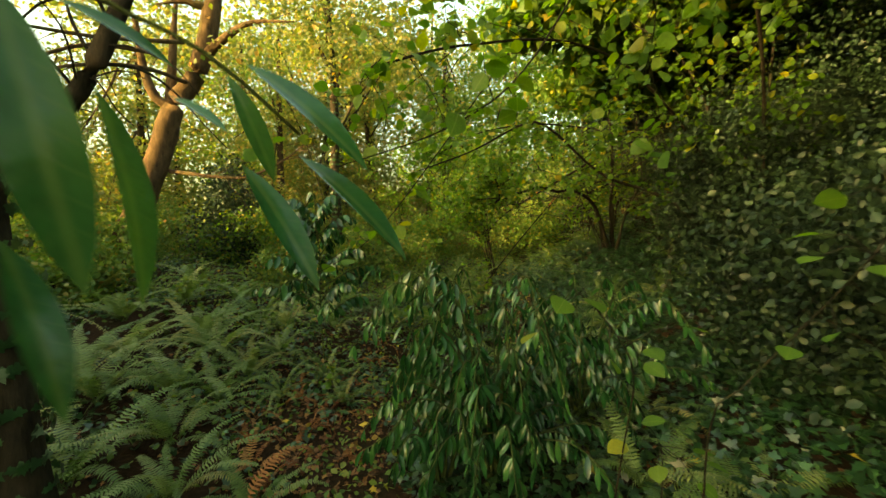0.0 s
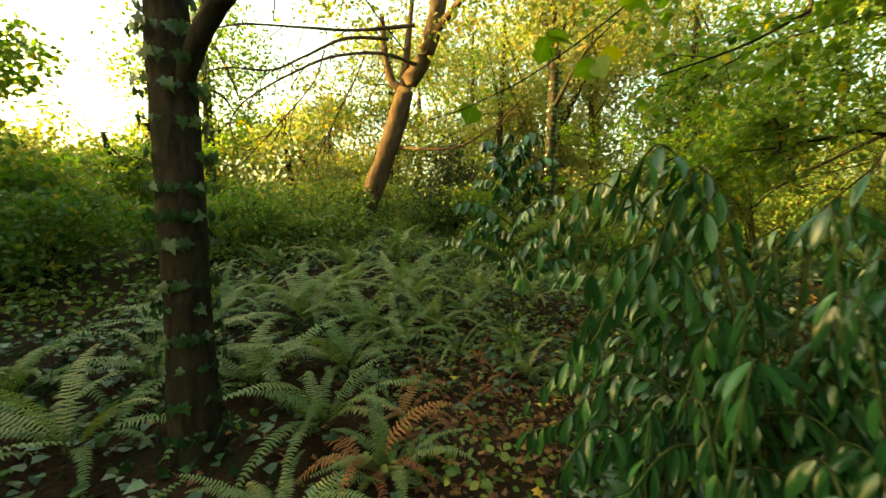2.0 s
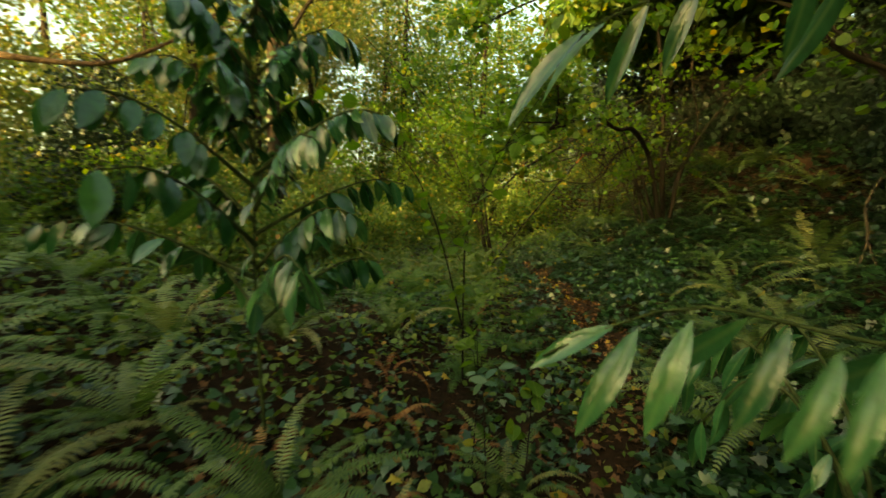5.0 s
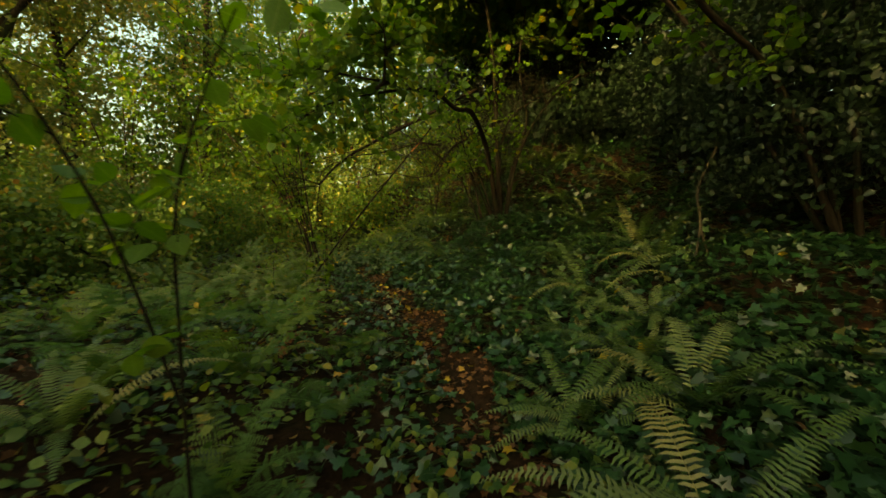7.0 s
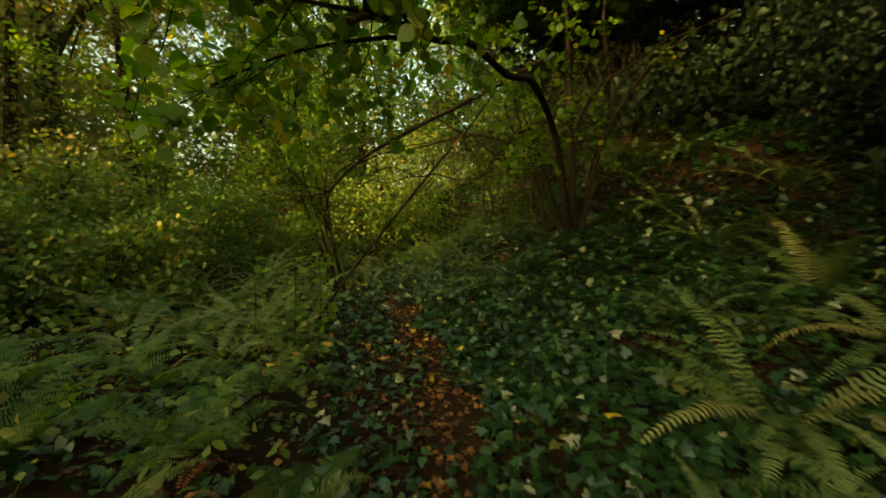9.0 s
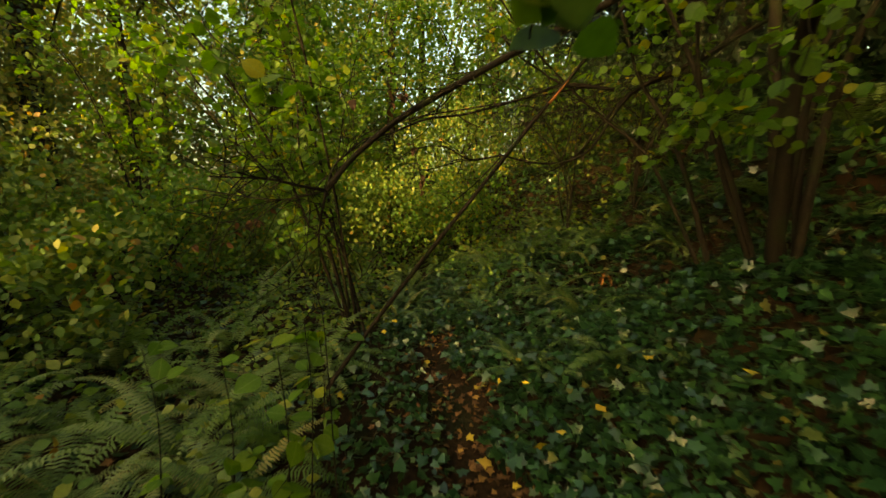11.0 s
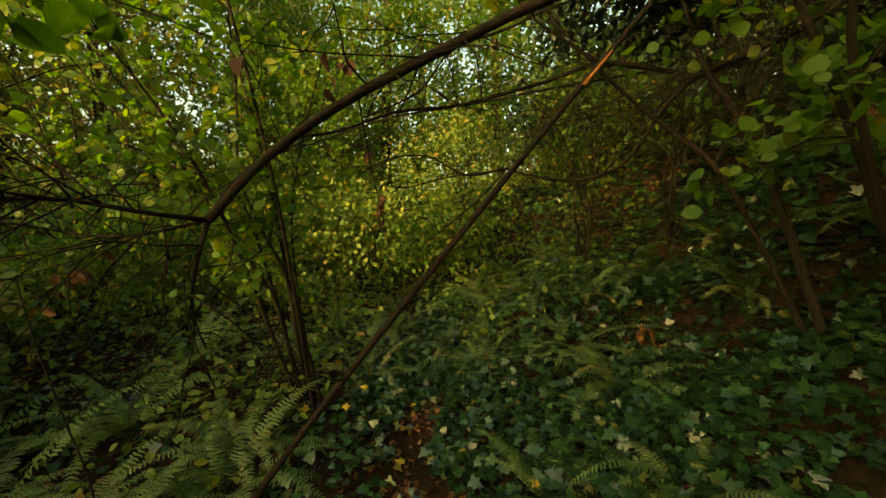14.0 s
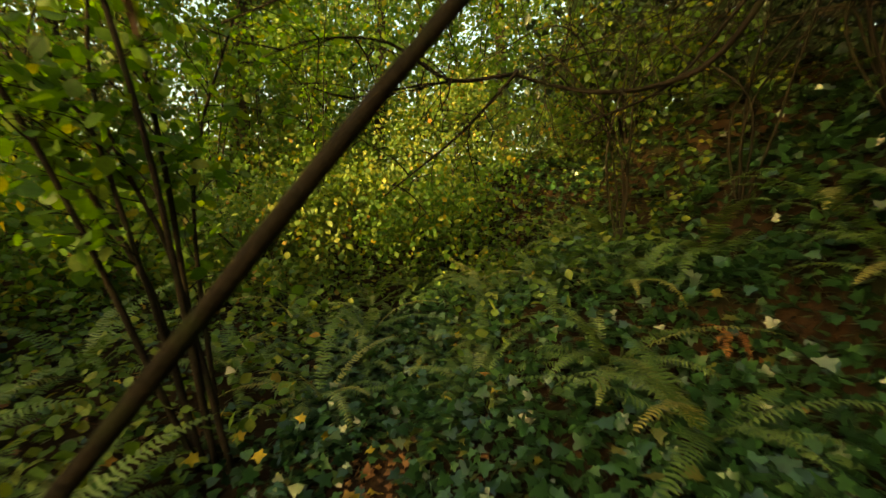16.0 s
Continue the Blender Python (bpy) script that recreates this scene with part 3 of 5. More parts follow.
for (x, y), blobs in SHADE_CROWNS:
    z = float(ground_z(x, y)) - 0.1
    bx, by = blobs[0][0], blobs[0][1]
    tree("overhanging_shade_tree", [(x, y, z), (x * 0.8 + bx * 0.2, y * 0.8 + by * 0.2, z + 3), (bx, by, 6.6)], 0.19, 0.09, blobs, 14000, 0.24, "tall tree added for shade, its leafy boughs closing overhead", M_CROWN, limbs=8)


def shrub_mass(name, blobs, n, size, material, label, template, stems=5, category="shrub"):
    """A dense bush: stems from the ground and leaves in uneven clumps."""
    b = np.array(blobs, float)
    base = np.array([b[:, 0].mean(), b[:, 1].mean(), 0])
    base[2] = float(ground_z(base[0], base[1])) - 0.05
    ob = thing(name, base, label, category)
    for k in range(stems):
        c = b[k % len(b)]
        end = c[:3] - base + rand_dirs(1)[0] * c[3:] * 0.5
        st = smooth_line([RNG.uniform(-0.2, 0.2, 3) * [1, 1, 0], end * [0.4, 0.4, 0.6], end], 0.15)
        twigs = [(t, 0.007, 0.003, 4) for t in twigs_from(st, 6, 0.5)]
        near = name in ("evergreen_thicket", "bank_thicket")
        part("stem", tubes_mesh("stem", [(st, 0.028, 0.008, 6)] + ([] if near else twigs), M_TWIG), ob)
        for t in twigs if near else []:
            part("twig", tubes_mesh("twig", [t], M_TWIG), ob)
    at = crown_points(b, n) - base
    part("foliage", leaves_mesh("foliage", at, rand_dirs(n, -0.3), rand_dirs(n, 0.9), size * RNG.uniform(0.6, 1.3, n), template, material), ob)
    return ob


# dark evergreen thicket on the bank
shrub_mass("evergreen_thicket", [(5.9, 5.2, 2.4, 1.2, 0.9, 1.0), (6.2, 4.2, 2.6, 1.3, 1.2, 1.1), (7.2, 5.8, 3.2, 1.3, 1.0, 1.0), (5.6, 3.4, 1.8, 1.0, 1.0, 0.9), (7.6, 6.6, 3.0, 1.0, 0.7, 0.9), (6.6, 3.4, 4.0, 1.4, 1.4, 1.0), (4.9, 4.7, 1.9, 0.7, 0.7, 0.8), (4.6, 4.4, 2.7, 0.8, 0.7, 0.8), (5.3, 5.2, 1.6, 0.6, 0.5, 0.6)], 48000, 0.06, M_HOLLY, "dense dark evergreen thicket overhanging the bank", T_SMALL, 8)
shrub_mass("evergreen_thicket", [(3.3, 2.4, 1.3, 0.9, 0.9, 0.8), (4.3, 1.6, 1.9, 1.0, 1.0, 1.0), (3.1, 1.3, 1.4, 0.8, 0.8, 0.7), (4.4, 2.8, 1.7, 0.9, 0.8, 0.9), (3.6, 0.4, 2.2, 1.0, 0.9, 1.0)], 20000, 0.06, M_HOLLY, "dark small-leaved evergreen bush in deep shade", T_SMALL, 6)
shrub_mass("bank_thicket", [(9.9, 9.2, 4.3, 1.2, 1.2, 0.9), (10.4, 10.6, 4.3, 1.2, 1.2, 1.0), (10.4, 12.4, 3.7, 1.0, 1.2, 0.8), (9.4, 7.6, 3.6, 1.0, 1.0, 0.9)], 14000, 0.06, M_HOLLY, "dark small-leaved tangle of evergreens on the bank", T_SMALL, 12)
shrub_mass("evergreen_bush", [(-3.6, 12.2, 1.6, 0.9, 0.9, 1.0), (-3.4, 12.4, 2.8, 0.7, 0.7, 0.9)], 6000, 0.09, M_HOLLY, "dark evergreen bush behind the leaning tree", T_SMALL, 5)
# light green undergrowth in the middle distance
UNDER_NEAR = [(-6, 6.5, 1.2), (-7.5, 9.5, 1.4), (-4.8, 7.6, 0.9), (-3.0, 12, 1.5), (-6.5, 13, 1.6), (1.2, 12.5, 1.2), (2.2, 15, 1.5), (-1.4, 10.5, 1.2), (4.8, 15.5, 1.4), (7.5, 15, 1.6), (-9, 4, 1.2), (0.2, 14.5, 1.6), (9.5, 13.5, 1.8), (6.2, 16.2, 1.9)]
UNDER_FAR = [(-10.5, 6.5, 1.3), (-12, 11.5, 1.5), (-9.5, 9.5, 1.3), (-5.6, 10.6, 1.2), (-10.5, 15, 1.8), (-4.6, 15.5, 1.7), (-2.4, 14.6, 1.6), (-7.2, 4.4, 1.1), (-6.4, 2.2, 1.2), (-5.6, 8.8, 1.1), (3.4, 16.8, 1.8), (8.6, 16.8, 2.0), (10.8, 15, 2.0), (-14, 6, 1.4), (-8.6, 11.8, 1.4), (-0.6, 12.2, 1.2)]
for k, (x, y, h) in enumerate(UNDER_NEAR + UNDER_FAR):
    z = float(ground_z(x, y))
    shrub_mass("undergrowth_bush", [(x, y, z + h * 0.45, h * 0.9, h * 0.9, h * 0.5), (x + 0.5, y + 0.4, z + h * 0.8, h * 0.6, h * 0.6, h * 0.4), (x - 0.6, y - 0.2, z + h * 0.55, h * 0.6, h * 0.6, h * 0.4)], 4200, 0.085, M_BRAMBLE if k % 3 else M_CROWN, "tangled yellow-green undergrowth bush", T_BRAMBLE, 5)

# ---- hazels ----


def hazel(name, base, stems, per, size, label, material=None, twig_len=0.7, loose=False, spread=0.9):
    """A shrub of several stems, each a part with its own side twigs, and its leaves."""
    base = np.array(base, float)
    ob = thing(name, base, label, "shrub")
    twigs = []
    for pts, r0, r1, k, on in stems:
        ln = smooth_line(pts, 0.07)[:, :3] - base
        tw = twigs_from(ln, k, twig_len, spread)
        tw2 = [t2 for t in tw for t2 in twigs_from(t, 2, twig_len * 0.5, spread)]
        fine = [(t, min(0.0045, r0 * 0.4), 0.0018, 5) for t in tw] + [(t, 0.003, 0.0015, 4) for t in tw2]
        st = part("stem", tubes_mesh("stem", [(ln, r0, r1, 8)] + ([] if loose else fine), M_TWIG), ob)
        for f in (fine if loose else []):
            part("twig", tubes_mesh("twig", [f], M_TWIG), ob)
        if on:
            twigs += tw + tw2
    if twigs and per:
        at, ax, nm, sz = leaves_on(twigs, per, size)
        part("foliage", leaves_mesh("foliage", at, ax, nm, sz, T_HAZEL, material or M_HAZEL), ob)
    return ob


hazel("hazel", (6.42, 9.1, 0.9), [
    ([(6.41, 9.11, 0.85), (6.46, 9.25, 2.25), (6.53, 9.37, 3.51), (6.48, 9.5, 4.69), (6.27, 9.64, 6.2)], 0.055, 0.02, 10, True),
    ([(6.38, 9.14, 0.85), (5.9, 8.95, 1.84), (5.54, 8.79, 2.26), (4.82, 8.41, 2.48), (4.45, 8.35, 2.45), (3.9, 8.18, 2.53), (3.52, 8.09, 2.43), (3.09, 7.89, 2.36), (2.85, 7.75, 2.27), (2.74, 7.72, 2.19)], 0.055, 0.02, 18, True),
    ([(2.85, 7.75, 2.28), (2.79, 7.64, 2.45), (2.73, 7.55, 2.55), (2.65, 7.49, 2.7)], 0.02, 0.005, 16, True),
    ([(3.24, 7.97, 2.4), (3.06, 7.88, 2.54), (2.88, 7.81, 2.62), (2.65, 7.78, 2.65)], 0.02, 0.005, 16, True),
    ([(3.25, 7.98, 2.35), (2.87, 8, 2.23), (2.51, 8.08, 2.1), (2.14, 8.15, 1.88)], 0.016, 0.005, 16, True),
    ([(2.81, 7.77, 2.29), (2.49, 7.8, 2.27), (2.2, 7.79, 2.25), (1.95, 7.76, 2.21)], 0.014, 0.005, 16, True),
    ([(6.36, 9.25, 0.9), (5.73, 9.36, 2.12), (5.36, 9.25, 2.7), (4.9, 9.29, 2.92), (4.38, 9.34, 3.09)], 0.022, 0.007, 14, True),
    ([(6.35, 9.1, 1.2), (6.2, 8.94, 2.29), (6.32, 8.78, 2.78), (6.65, 8.52, 3.07), (7.0, 8.18, 3.35), (7.39, 7.7, 3.55)], 0.028, 0.008, 10, False),
    ([(6.5, 9.3, 3.1), (5.87, 8.7, 3.6), (5.89, 8.39, 3.75), (5.98, 8.06, 3.75), (6.1, 7.77, 3.63)], 0.018, 0.006, 10, True),
    ([(6.4, 9.04, 0.85), (6.89, 9.04, 2.26), (7.91, 8.97, 3.45), (9.54, 8.76, 4.61)], 0.04, 0.012, 8, True),
    ([(6.46, 9.03, 0.85), (6.81, 9.18, 1.91), (7.25, 9.15, 2.86), (7.14, 9.26, 3.98), (7.31, 9.25, 5.12)], 0.035, 0.012, 6, True),
    ([(6.35, 9.2, 0.85), (6.13, 9.49, 2.04), (5.88, 9.72, 2.85), (5.6, 9.95, 3.5)], 0.03, 0.01, 8, True),
    ([(6.5, 9.8, 3.5), (5.49, 10.2, 2.87), (4.79, 10.32, 2.47), (4.14, 10.48, 2.07), (3.78, 10.52, 1.78), (3.57, 10.55, 1.53)], 0.04, 0.018, 14, False),
    ([(3.57, 10.55, 1.53), (3.36, 10.46, 1.56), (3.21, 10.44, 1.59), (3.07, 10.4, 1.59), (2.9, 10.35, 1.59)], 0.011, 0.004, 14, False),
    ([(3.57, 10.55, 1.53), (3.3, 10.62, 1.47), (3.05, 10.75, 1.5), (2.8, 10.9, 1.55)], 0.007, 0.003, 16, False),
    ([(3.57, 10.55, 1.53), (3.52, 10.52, 1.34), (3.51, 10.54, 1.17), (3.55, 10.52, 1.04)], 0.01, 0.003, 12, False),
    ([(3.57, 10.55, 1.53), (3.71, 10.76, 1.74), (4.08, 10.98, 1.99)], 0.009, 0.004, 8, False),
], 7, 0.085, "many-stemmed dark hazel with long arching boughs and backlit leaves", twig_len=0.6, spread=1.3)
slanting = hazel("fallen_branch", (3.4, 10.84, -0.2), [
    ([(3.4, 10.84, -0.2), (3.8, 10.68, 0.4), (4.23, 10.5, 1.0), (4.6, 10.33, 1.5), (5.0, 10.21, 2.0), (5.42, 10.06, 2.52), (5.8, 9.95, 3.0), (6.48, 9.99, 3.3)], 0.018, 0.014, 3, False),
    ([(7.6, 9.6, 3.2), (7.19, 9.8, 2.97), (6.87, 10.19, 2.69), (6.62, 10.55, 2.52), (6.44, 10.74, 2.22), (6.25, 10.94, 1.89), (5.9, 11.15, 1.7)], 0.018, 0.006, 12, False),
    ([(7.34, 9.84, 3.08), (7.05, 10.03, 2.82), (6.64, 10.36, 2.59), (6.49, 10.53, 2.41), (6.37, 10.77, 2.01), (6.19, 10.94, 1.88), (6.01, 11.15, 1.87), (5.82, 11.31, 1.92), (5.65, 11.39, 1.97)], 0.03, 0.009, 12, False),
    ([(3.73, 10.76, 1.76), (3.93, 10.81, 1.92), (4.16, 10.85, 1.99), (4.46, 10.82, 2.12), (4.78, 10.76, 2.18), (4.99, 10.66, 2.24), (5.22, 10.5, 2.31), (5.5, 10.31, 2.41), (5.88, 10.15, 2.38)], 0.005, 0.014, 14, False),
    ([(5.62, 11.35, 1.95), (5.31, 11.45, 1.9), (5.02, 11.48, 2.02), (4.72, 11.52, 1.99), (4.5, 11.51, 1.87)], 0.011, 0.004, 10, False),
    ([(5.58, 11.38, 1.94), (5.2, 11.53, 1.88), (4.88, 11.59, 1.79), (4.69, 11.56, 1.8)], 0.009, 0.003, 8, False),
    ([(5.65, 11.39, 1.97), (5.56, 11.27, 1.91), (5.36, 11.45, 1.64), (5.05, 11.63, 1.35)], 0.01, 0.004, 8, False),
    ([(5.88, 10.15, 2.38), (5.4, 10.27, 2.39), (5.26, 10.37, 2.5), (5.1, 10.45, 2.61), (4.96, 10.48, 2.74)], 0.012, 0.007, 8, False),
    ([(4.27, 10.8, 2.06), (4.56, 10.74, 2.22), (4.73, 10.67, 2.45), (5.07, 10.61, 2.62), (5.35, 10.55, 2.78), (5.8, 10.3, 2.95)], 0.004, 0.01, 10, False),
    ([(4.37, 12.04, 2.18), (4.81, 11.68, 2.33), (5.32, 11.28, 2.41), (5.62, 10.9, 2.45), (6.3, 10.6, 2.6)], 0.007, 0.009, 8, False),
], 0, 0.08, "long bare slanting branch propped among the shrubs", loose=True, twig_len=0.4, spread=1.9)
# short orange strip along the upper part of the branch
part("orange_strip", tubes_mesh("orange_strip", [(relative(smooth_line([(5.14, 10.135, 2.18), (5.2, 10.115, 2.255), (5.28, 10.09, 2.35)], 0.03), (3.4, 10.84, -0.2)), 0.011, 0.005, 7)], M_ORANGE), slanting, label="narrow orange strip along the branch")
hazel("hazel", (6.46, 9.65, 0.95), [
    ([(6.46, 9.6, 0.9), (6.51, 9.84, 1.59), (6.47, 10.02, 2.09), (6.34, 10.25, 2.59), (6.2, 10.4, 3.3), (6.0, 10.6, 4.2)], 0.026, 0.01, 6, True),
    ([(6.45, 9.68, 0.9), (6.39, 9.9, 1.42), (6.28, 10.11, 1.88), (6.04, 10.39, 2.22), (5.77, 10.57, 2.51), (5.4, 10.8, 3.0), (5.0, 11.0, 3.7)], 0.02, 0.007, 8, True),
    ([(6.28, 10.11, 1.88), (6.51, 10.02, 2.3), (6.74, 9.92, 2.72), (6.95, 9.8, 3.4)], 0.014, 0.006, 6, True),
], 4, 0.08, "two thin slanting hazel stems on the ivy bank")
hazel("hazel", (4.25, 12.1, -0.1), [
    ([(4.2, 12.12, -0.1), (4.02, 12.24, 0.82), (3.79, 12.41, 1.29), (3.57, 12.58, 1.76), (3.25, 12.92, 2.29), (2.83, 13.32, 2.86), (2.5, 13.7, 3.6)], 0.022, 0.007, 19, True),
    ([(4.34, 12.05, -0.1), (4.11, 12.21, 1.01), (3.92, 12.35, 1.48), (3.78, 12.47, 1.94), (3.78, 12.53, 2.64), (3.72, 12.62, 3.6)], 0.018, 0.006, 19, True),
    ([(4.22, 12.11, -0.1), (3.94, 12.2, 1.16), (3.72, 12.37, 1.79), (3.23, 12.56, 2.01), (2.82, 12.72, 2.58), (2.5, 12.9, 3.0)], 0.018, 0.006, 19, True),
    ([(4.3, 12.15, -0.1), (4.2, 12.6, 1.4), (4.4, 13.0, 2.4), (4.7, 13.3, 3.4)], 0.016, 0.006, 19, True),
    ([(4.27, 12.1, -0.1), (4.0, 12.1, 1.8), (3.6, 11.8, 3.4), (3.1, 11.2, 4.7)], 0.02, 0.006, 22, True),
    ([(4.25, 12.2, -0.1), (4.0, 12.6, 2.0), (3.6, 13.0, 3.8), (3.4, 13.3, 5.2)], 0.02, 0.006, 22, True),
    ([(4.2, 12.1, -0.1), (3.5, 12.1, 1.9), (2.6, 11.9, 3.2), (1.9, 11.6, 4.0)], 0.018, 0.006, 22, True),
], 6, 0.085, "spreading hazel bush with thin bare lower stems")
# leafy screen beyond the path and overhead
hazel("hazel", (5.3, 4.6, 0.8), [
    ([(5.3, 4.6, 0.7), (4.6, 5.0, 2.0), (3.6, 5.36, 2.5), (2.72, 5.28, 3.12), (2.28, 5.2, 3.17), (1.5, 5.01, 2.78), (0.8, 4.7, 2.5)], 0.034, 0.008, 26, True),
    ([(5.3, 4.5, 0.7), (4.6, 4.6, 2.6), (3.4, 4.4, 3.6), (2.2, 3.9, 3.7), (0.9, 3.2, 3.3), (0.1, 2.7, 2.9)], 0.03, 0.008, 26, True),
    ([(5.35, 4.65, 0.7), (4.7, 5.8, 2.9), (3.6, 6.6, 3.5), (2.4, 7.2, 3.5), (1.5, 7.6, 3.1)], 0.03, 0.009, 26, True),
    ([(5.3, 4.6, 0.7), (5.2, 5.0, 3.0), (4.9, 5.4, 4.3), (4.4, 5.9, 5.0)], 0.03, 0.009, 22, True),
    ([(5.35, 4.5, 0.7), (5.6, 4.6, 3.0), (5.2, 4.2, 4.6), (4.6, 3.8, 5.3)], 0.03, 0.009, 22, True),
    ([(5.3, 4.4, 0.7), (4.6, 3.8, 3.0), (3.2, 2.8, 3.9), (1.8, 1.8, 3.6), (0.9, 1.2, 3.1)], 0.03, 0.009, 24, True),
], 10, 0.085, "broad overhanging hazel with yellow-green backlit leaves", twig_len=0.95)
for bx, by, hh, dx, dy in [(1.8, 17.5, 4.6, -0.6, -0.2), (9.6, 17.6, 5.2, -0.6, 0.4), (6.4, 19.0, 5.4, -0.4, 0.4), (4.2, 20.0, 5.6, 0.3, 0.4)]:
    bz = float(ground_z(bx, by)) - 0.05
    st = []
    for k in range(5):
        a = RNG.uniform(0, 2 * math.pi)
        ox, oy = dx * 0.6 + 0.9 * math.cos(a), dy * 0.6 + 0.9 * math.sin(a)
        st.append(([(bx, by, bz), (bx + 0.3 * ox, by + 0.3 * oy, bz + 0.45 * hh), (bx + 0.8 * ox, by + 0.8 * oy, bz + 0.8 * hh), (bx + 1.6 * ox, by + 1.6 * oy, bz + hh * RNG.uniform(0.75, 1.0))], 0.024, 0.006, 18, True))
    hazel("hazel", (bx, by, bz), st, 6, 0.105, "tall thin-stemmed hazel with bright translucent leaves", twig_len=0.85)

# ---- cherry laurels ----
LAUREL_WIDE = mesh_of("leaf", T_LAUREL_WIDE[0], T_LAUREL_WIDE[1], M_LAUREL)
LAUREL_SLIM = mesh_of("leaf", T_LAUREL[0] * np.array([1, 0.8, 1]), T_LAUREL[1], M_LAUREL)
LAUREL_LEAF = mesh_of("leaf", T_LAUREL[0], T_LAUREL[1], M_LAUREL)


def laurel(base, shoots, per, size, label, seed_leaves=290, wide=False):
    """A cherry laurel: stems, each with drooping leaves in two rows; the outer leaves are objects of their own."""
    base = np.array(base, float)
    ob = thing("cherry_laurel", base, label, "shrub")
    places = []
    for pts in shoots:
        ln = smooth_line(pts, 0.04)[:, :3] - base
        part("stem", tubes_mesh("stem", [(ln, 0.011, 0.003, 6)], M_STEM), ob)
        n = len(ln)
        for i in range(int(n * 0.3), n, max(1, int(n * 0.7 / per))):
            t = unit(ln[min(i + 1, n - 1)] - ln[i - 1])
            side = unit(np.cross(t, [0, 0, 1.0]))
            for s in (-1, 1):
                ax = unit(0.5 * t + 0.55 * s * side + np.array([0, 0, -1.0]) + 0.22 * RNG.standard_normal(3))
                nm = unit(np.array([0, 0, 1.0]) + 0.5 * s * side + 0.3 * RNG.standard_normal(3))
                places.append((ln[i], ax, nm, size * RNG.uniform(0.7, 1.15)))
    RNG.shuffle(places)
    for p, ax, nm, sz in places[:seed_leaves]:
        part("leaf", LAUREL_WIDE if wide else LAUREL_LEAF, ob, leaf_pose(p, ax, nm, sz))
    rest = places[seed_leaves:]
    if rest:
        a, b, c, d = (np.array(q) for q in zip(*rest))
        o = part("foliage", leaves_mesh("foliage", a, b, c, d, T_LAUREL_WIDE if wide else T_LAUREL, M_LAUREL_M), ob)
        tagged(o, kind="stuff")
    return ob


def shoots_about(c, h, reach, n, tilt=0.5, a0=0.0, a1=2 * math.pi):
    out = []
    for k in range(n):
        a = a0 + (a1 - a0) * (k + RNG.uniform(0, 0.8)) / n
        r, z = reach * RNG.uniform(0.5, 1.0), h * RNG.uniform(0.35, 1.0)
        d = np.array([math.cos(a), math.sin(a), 0])
        c0 = np.array(c)
        out.append([c0 + d * 0.04, c0 + d * r * 0.35 + [0, 0, z * 0.65], c0 + d * r * 0.8 + [0, 0, z * 0.95], c0 + d * r * 1.15 + [0, 0, z * (0.95 - tilt * 0.35)]])
    return out


tiers = [[(-0.5, 5.45, 0.0), (-0.52, 5.45, 0.8), (-0.5, 5.42, 1.6), (-0.55, 5.4, 2.35)]]
for k in range(28):
    zz = 0.66 + 1.5 * k / 28
    reach = 0.82 * (1 - 0.72 * (k / 28)) * RNG.uniform(0.65, 1.1)
    a = 2.4 * k + RNG.uniform(-0.3, 0.3)
    dx, dy = math.cos(a), math.sin(a)
    tiers.append([(-0.51, 5.44, zz - 0.08), (-0.51 + dx * reach * 0.5, 5.44 + dy * reach * 0.5, zz + 0.12), (-0.51 + dx * reach * 0.85, 5.44 + dy * reach * 0.85, zz + 0.2), (-0.51 + dx * reach * 1.1, 5.44 + dy * reach * 1.1, zz + 0.18)])
laurel((-0.5, 5.45, 0.0), tiers, 6, 0.15, "glossy young cherry laurel with tiers of drooping leaves", 295, True)
laurel((1.0, 2.85, -0.1), shoots_about((1.0, 2.85, -0.1), 1.75, 0.95, 30, 0.7) + shoots_about((1.0, 2.85, -0.1), 0.9, 0.9, 18, 0.6) + shoots_about((0.95, 2.75, -0.1), 1.95, 0.75, 14, 0.7, 2.2, 5.6), 11, 0.135, "big glossy cherry laurel with long drooping shoots")
laurel((2.0, 3.3, 0.0), shoots_about((2.0, 3.3, 0.0), 1.5, 1.0, 22, 0.6), 11, 0.135, "dark cherry laurel behind the lower one")
laurel((0.95, 3.75, -0.15), shoots_about((0.95, 3.75, -0.15), 1.1, 0.65, 10, 0.6, 1.2, 4.6) , 9, 0.15, "low spreading cherry laurel with long pale leaves")
laurel((0.55, 2.75, 0.0), shoots_about((0.55, 2.75, 0.0), 0.85, 0.6, 12, 0.7), 8, 0.12, "low cherry laurel shoots over the leaf litter", 120)



def laurel_spray(at, label, line, pairs, facing=None):
    """A laurel shoot with its leaves from stalk to tip."""
    ob = thing("laurel_spray", at, label, "branch")
    part("stem", tubes_mesh("stem", [(relative(smooth_line(line, 0.04), at), 0.007, 0.002, 6)], M_STEM), ob)
    for k, (a, c) in enumerate(pairs):
        a, c = Vector(a), Vector(c)
        n = facing[k] if facing else (-0.3 + RNG.uniform(-0.3, 0.3), -0.6, 0.7 + RNG.uniform(-0.3, 0.3))
        part("leaf", LAUREL_SLIM, ob, leaf_pose(a - Vector(at), c - a, n, (c - a).length))
    return ob


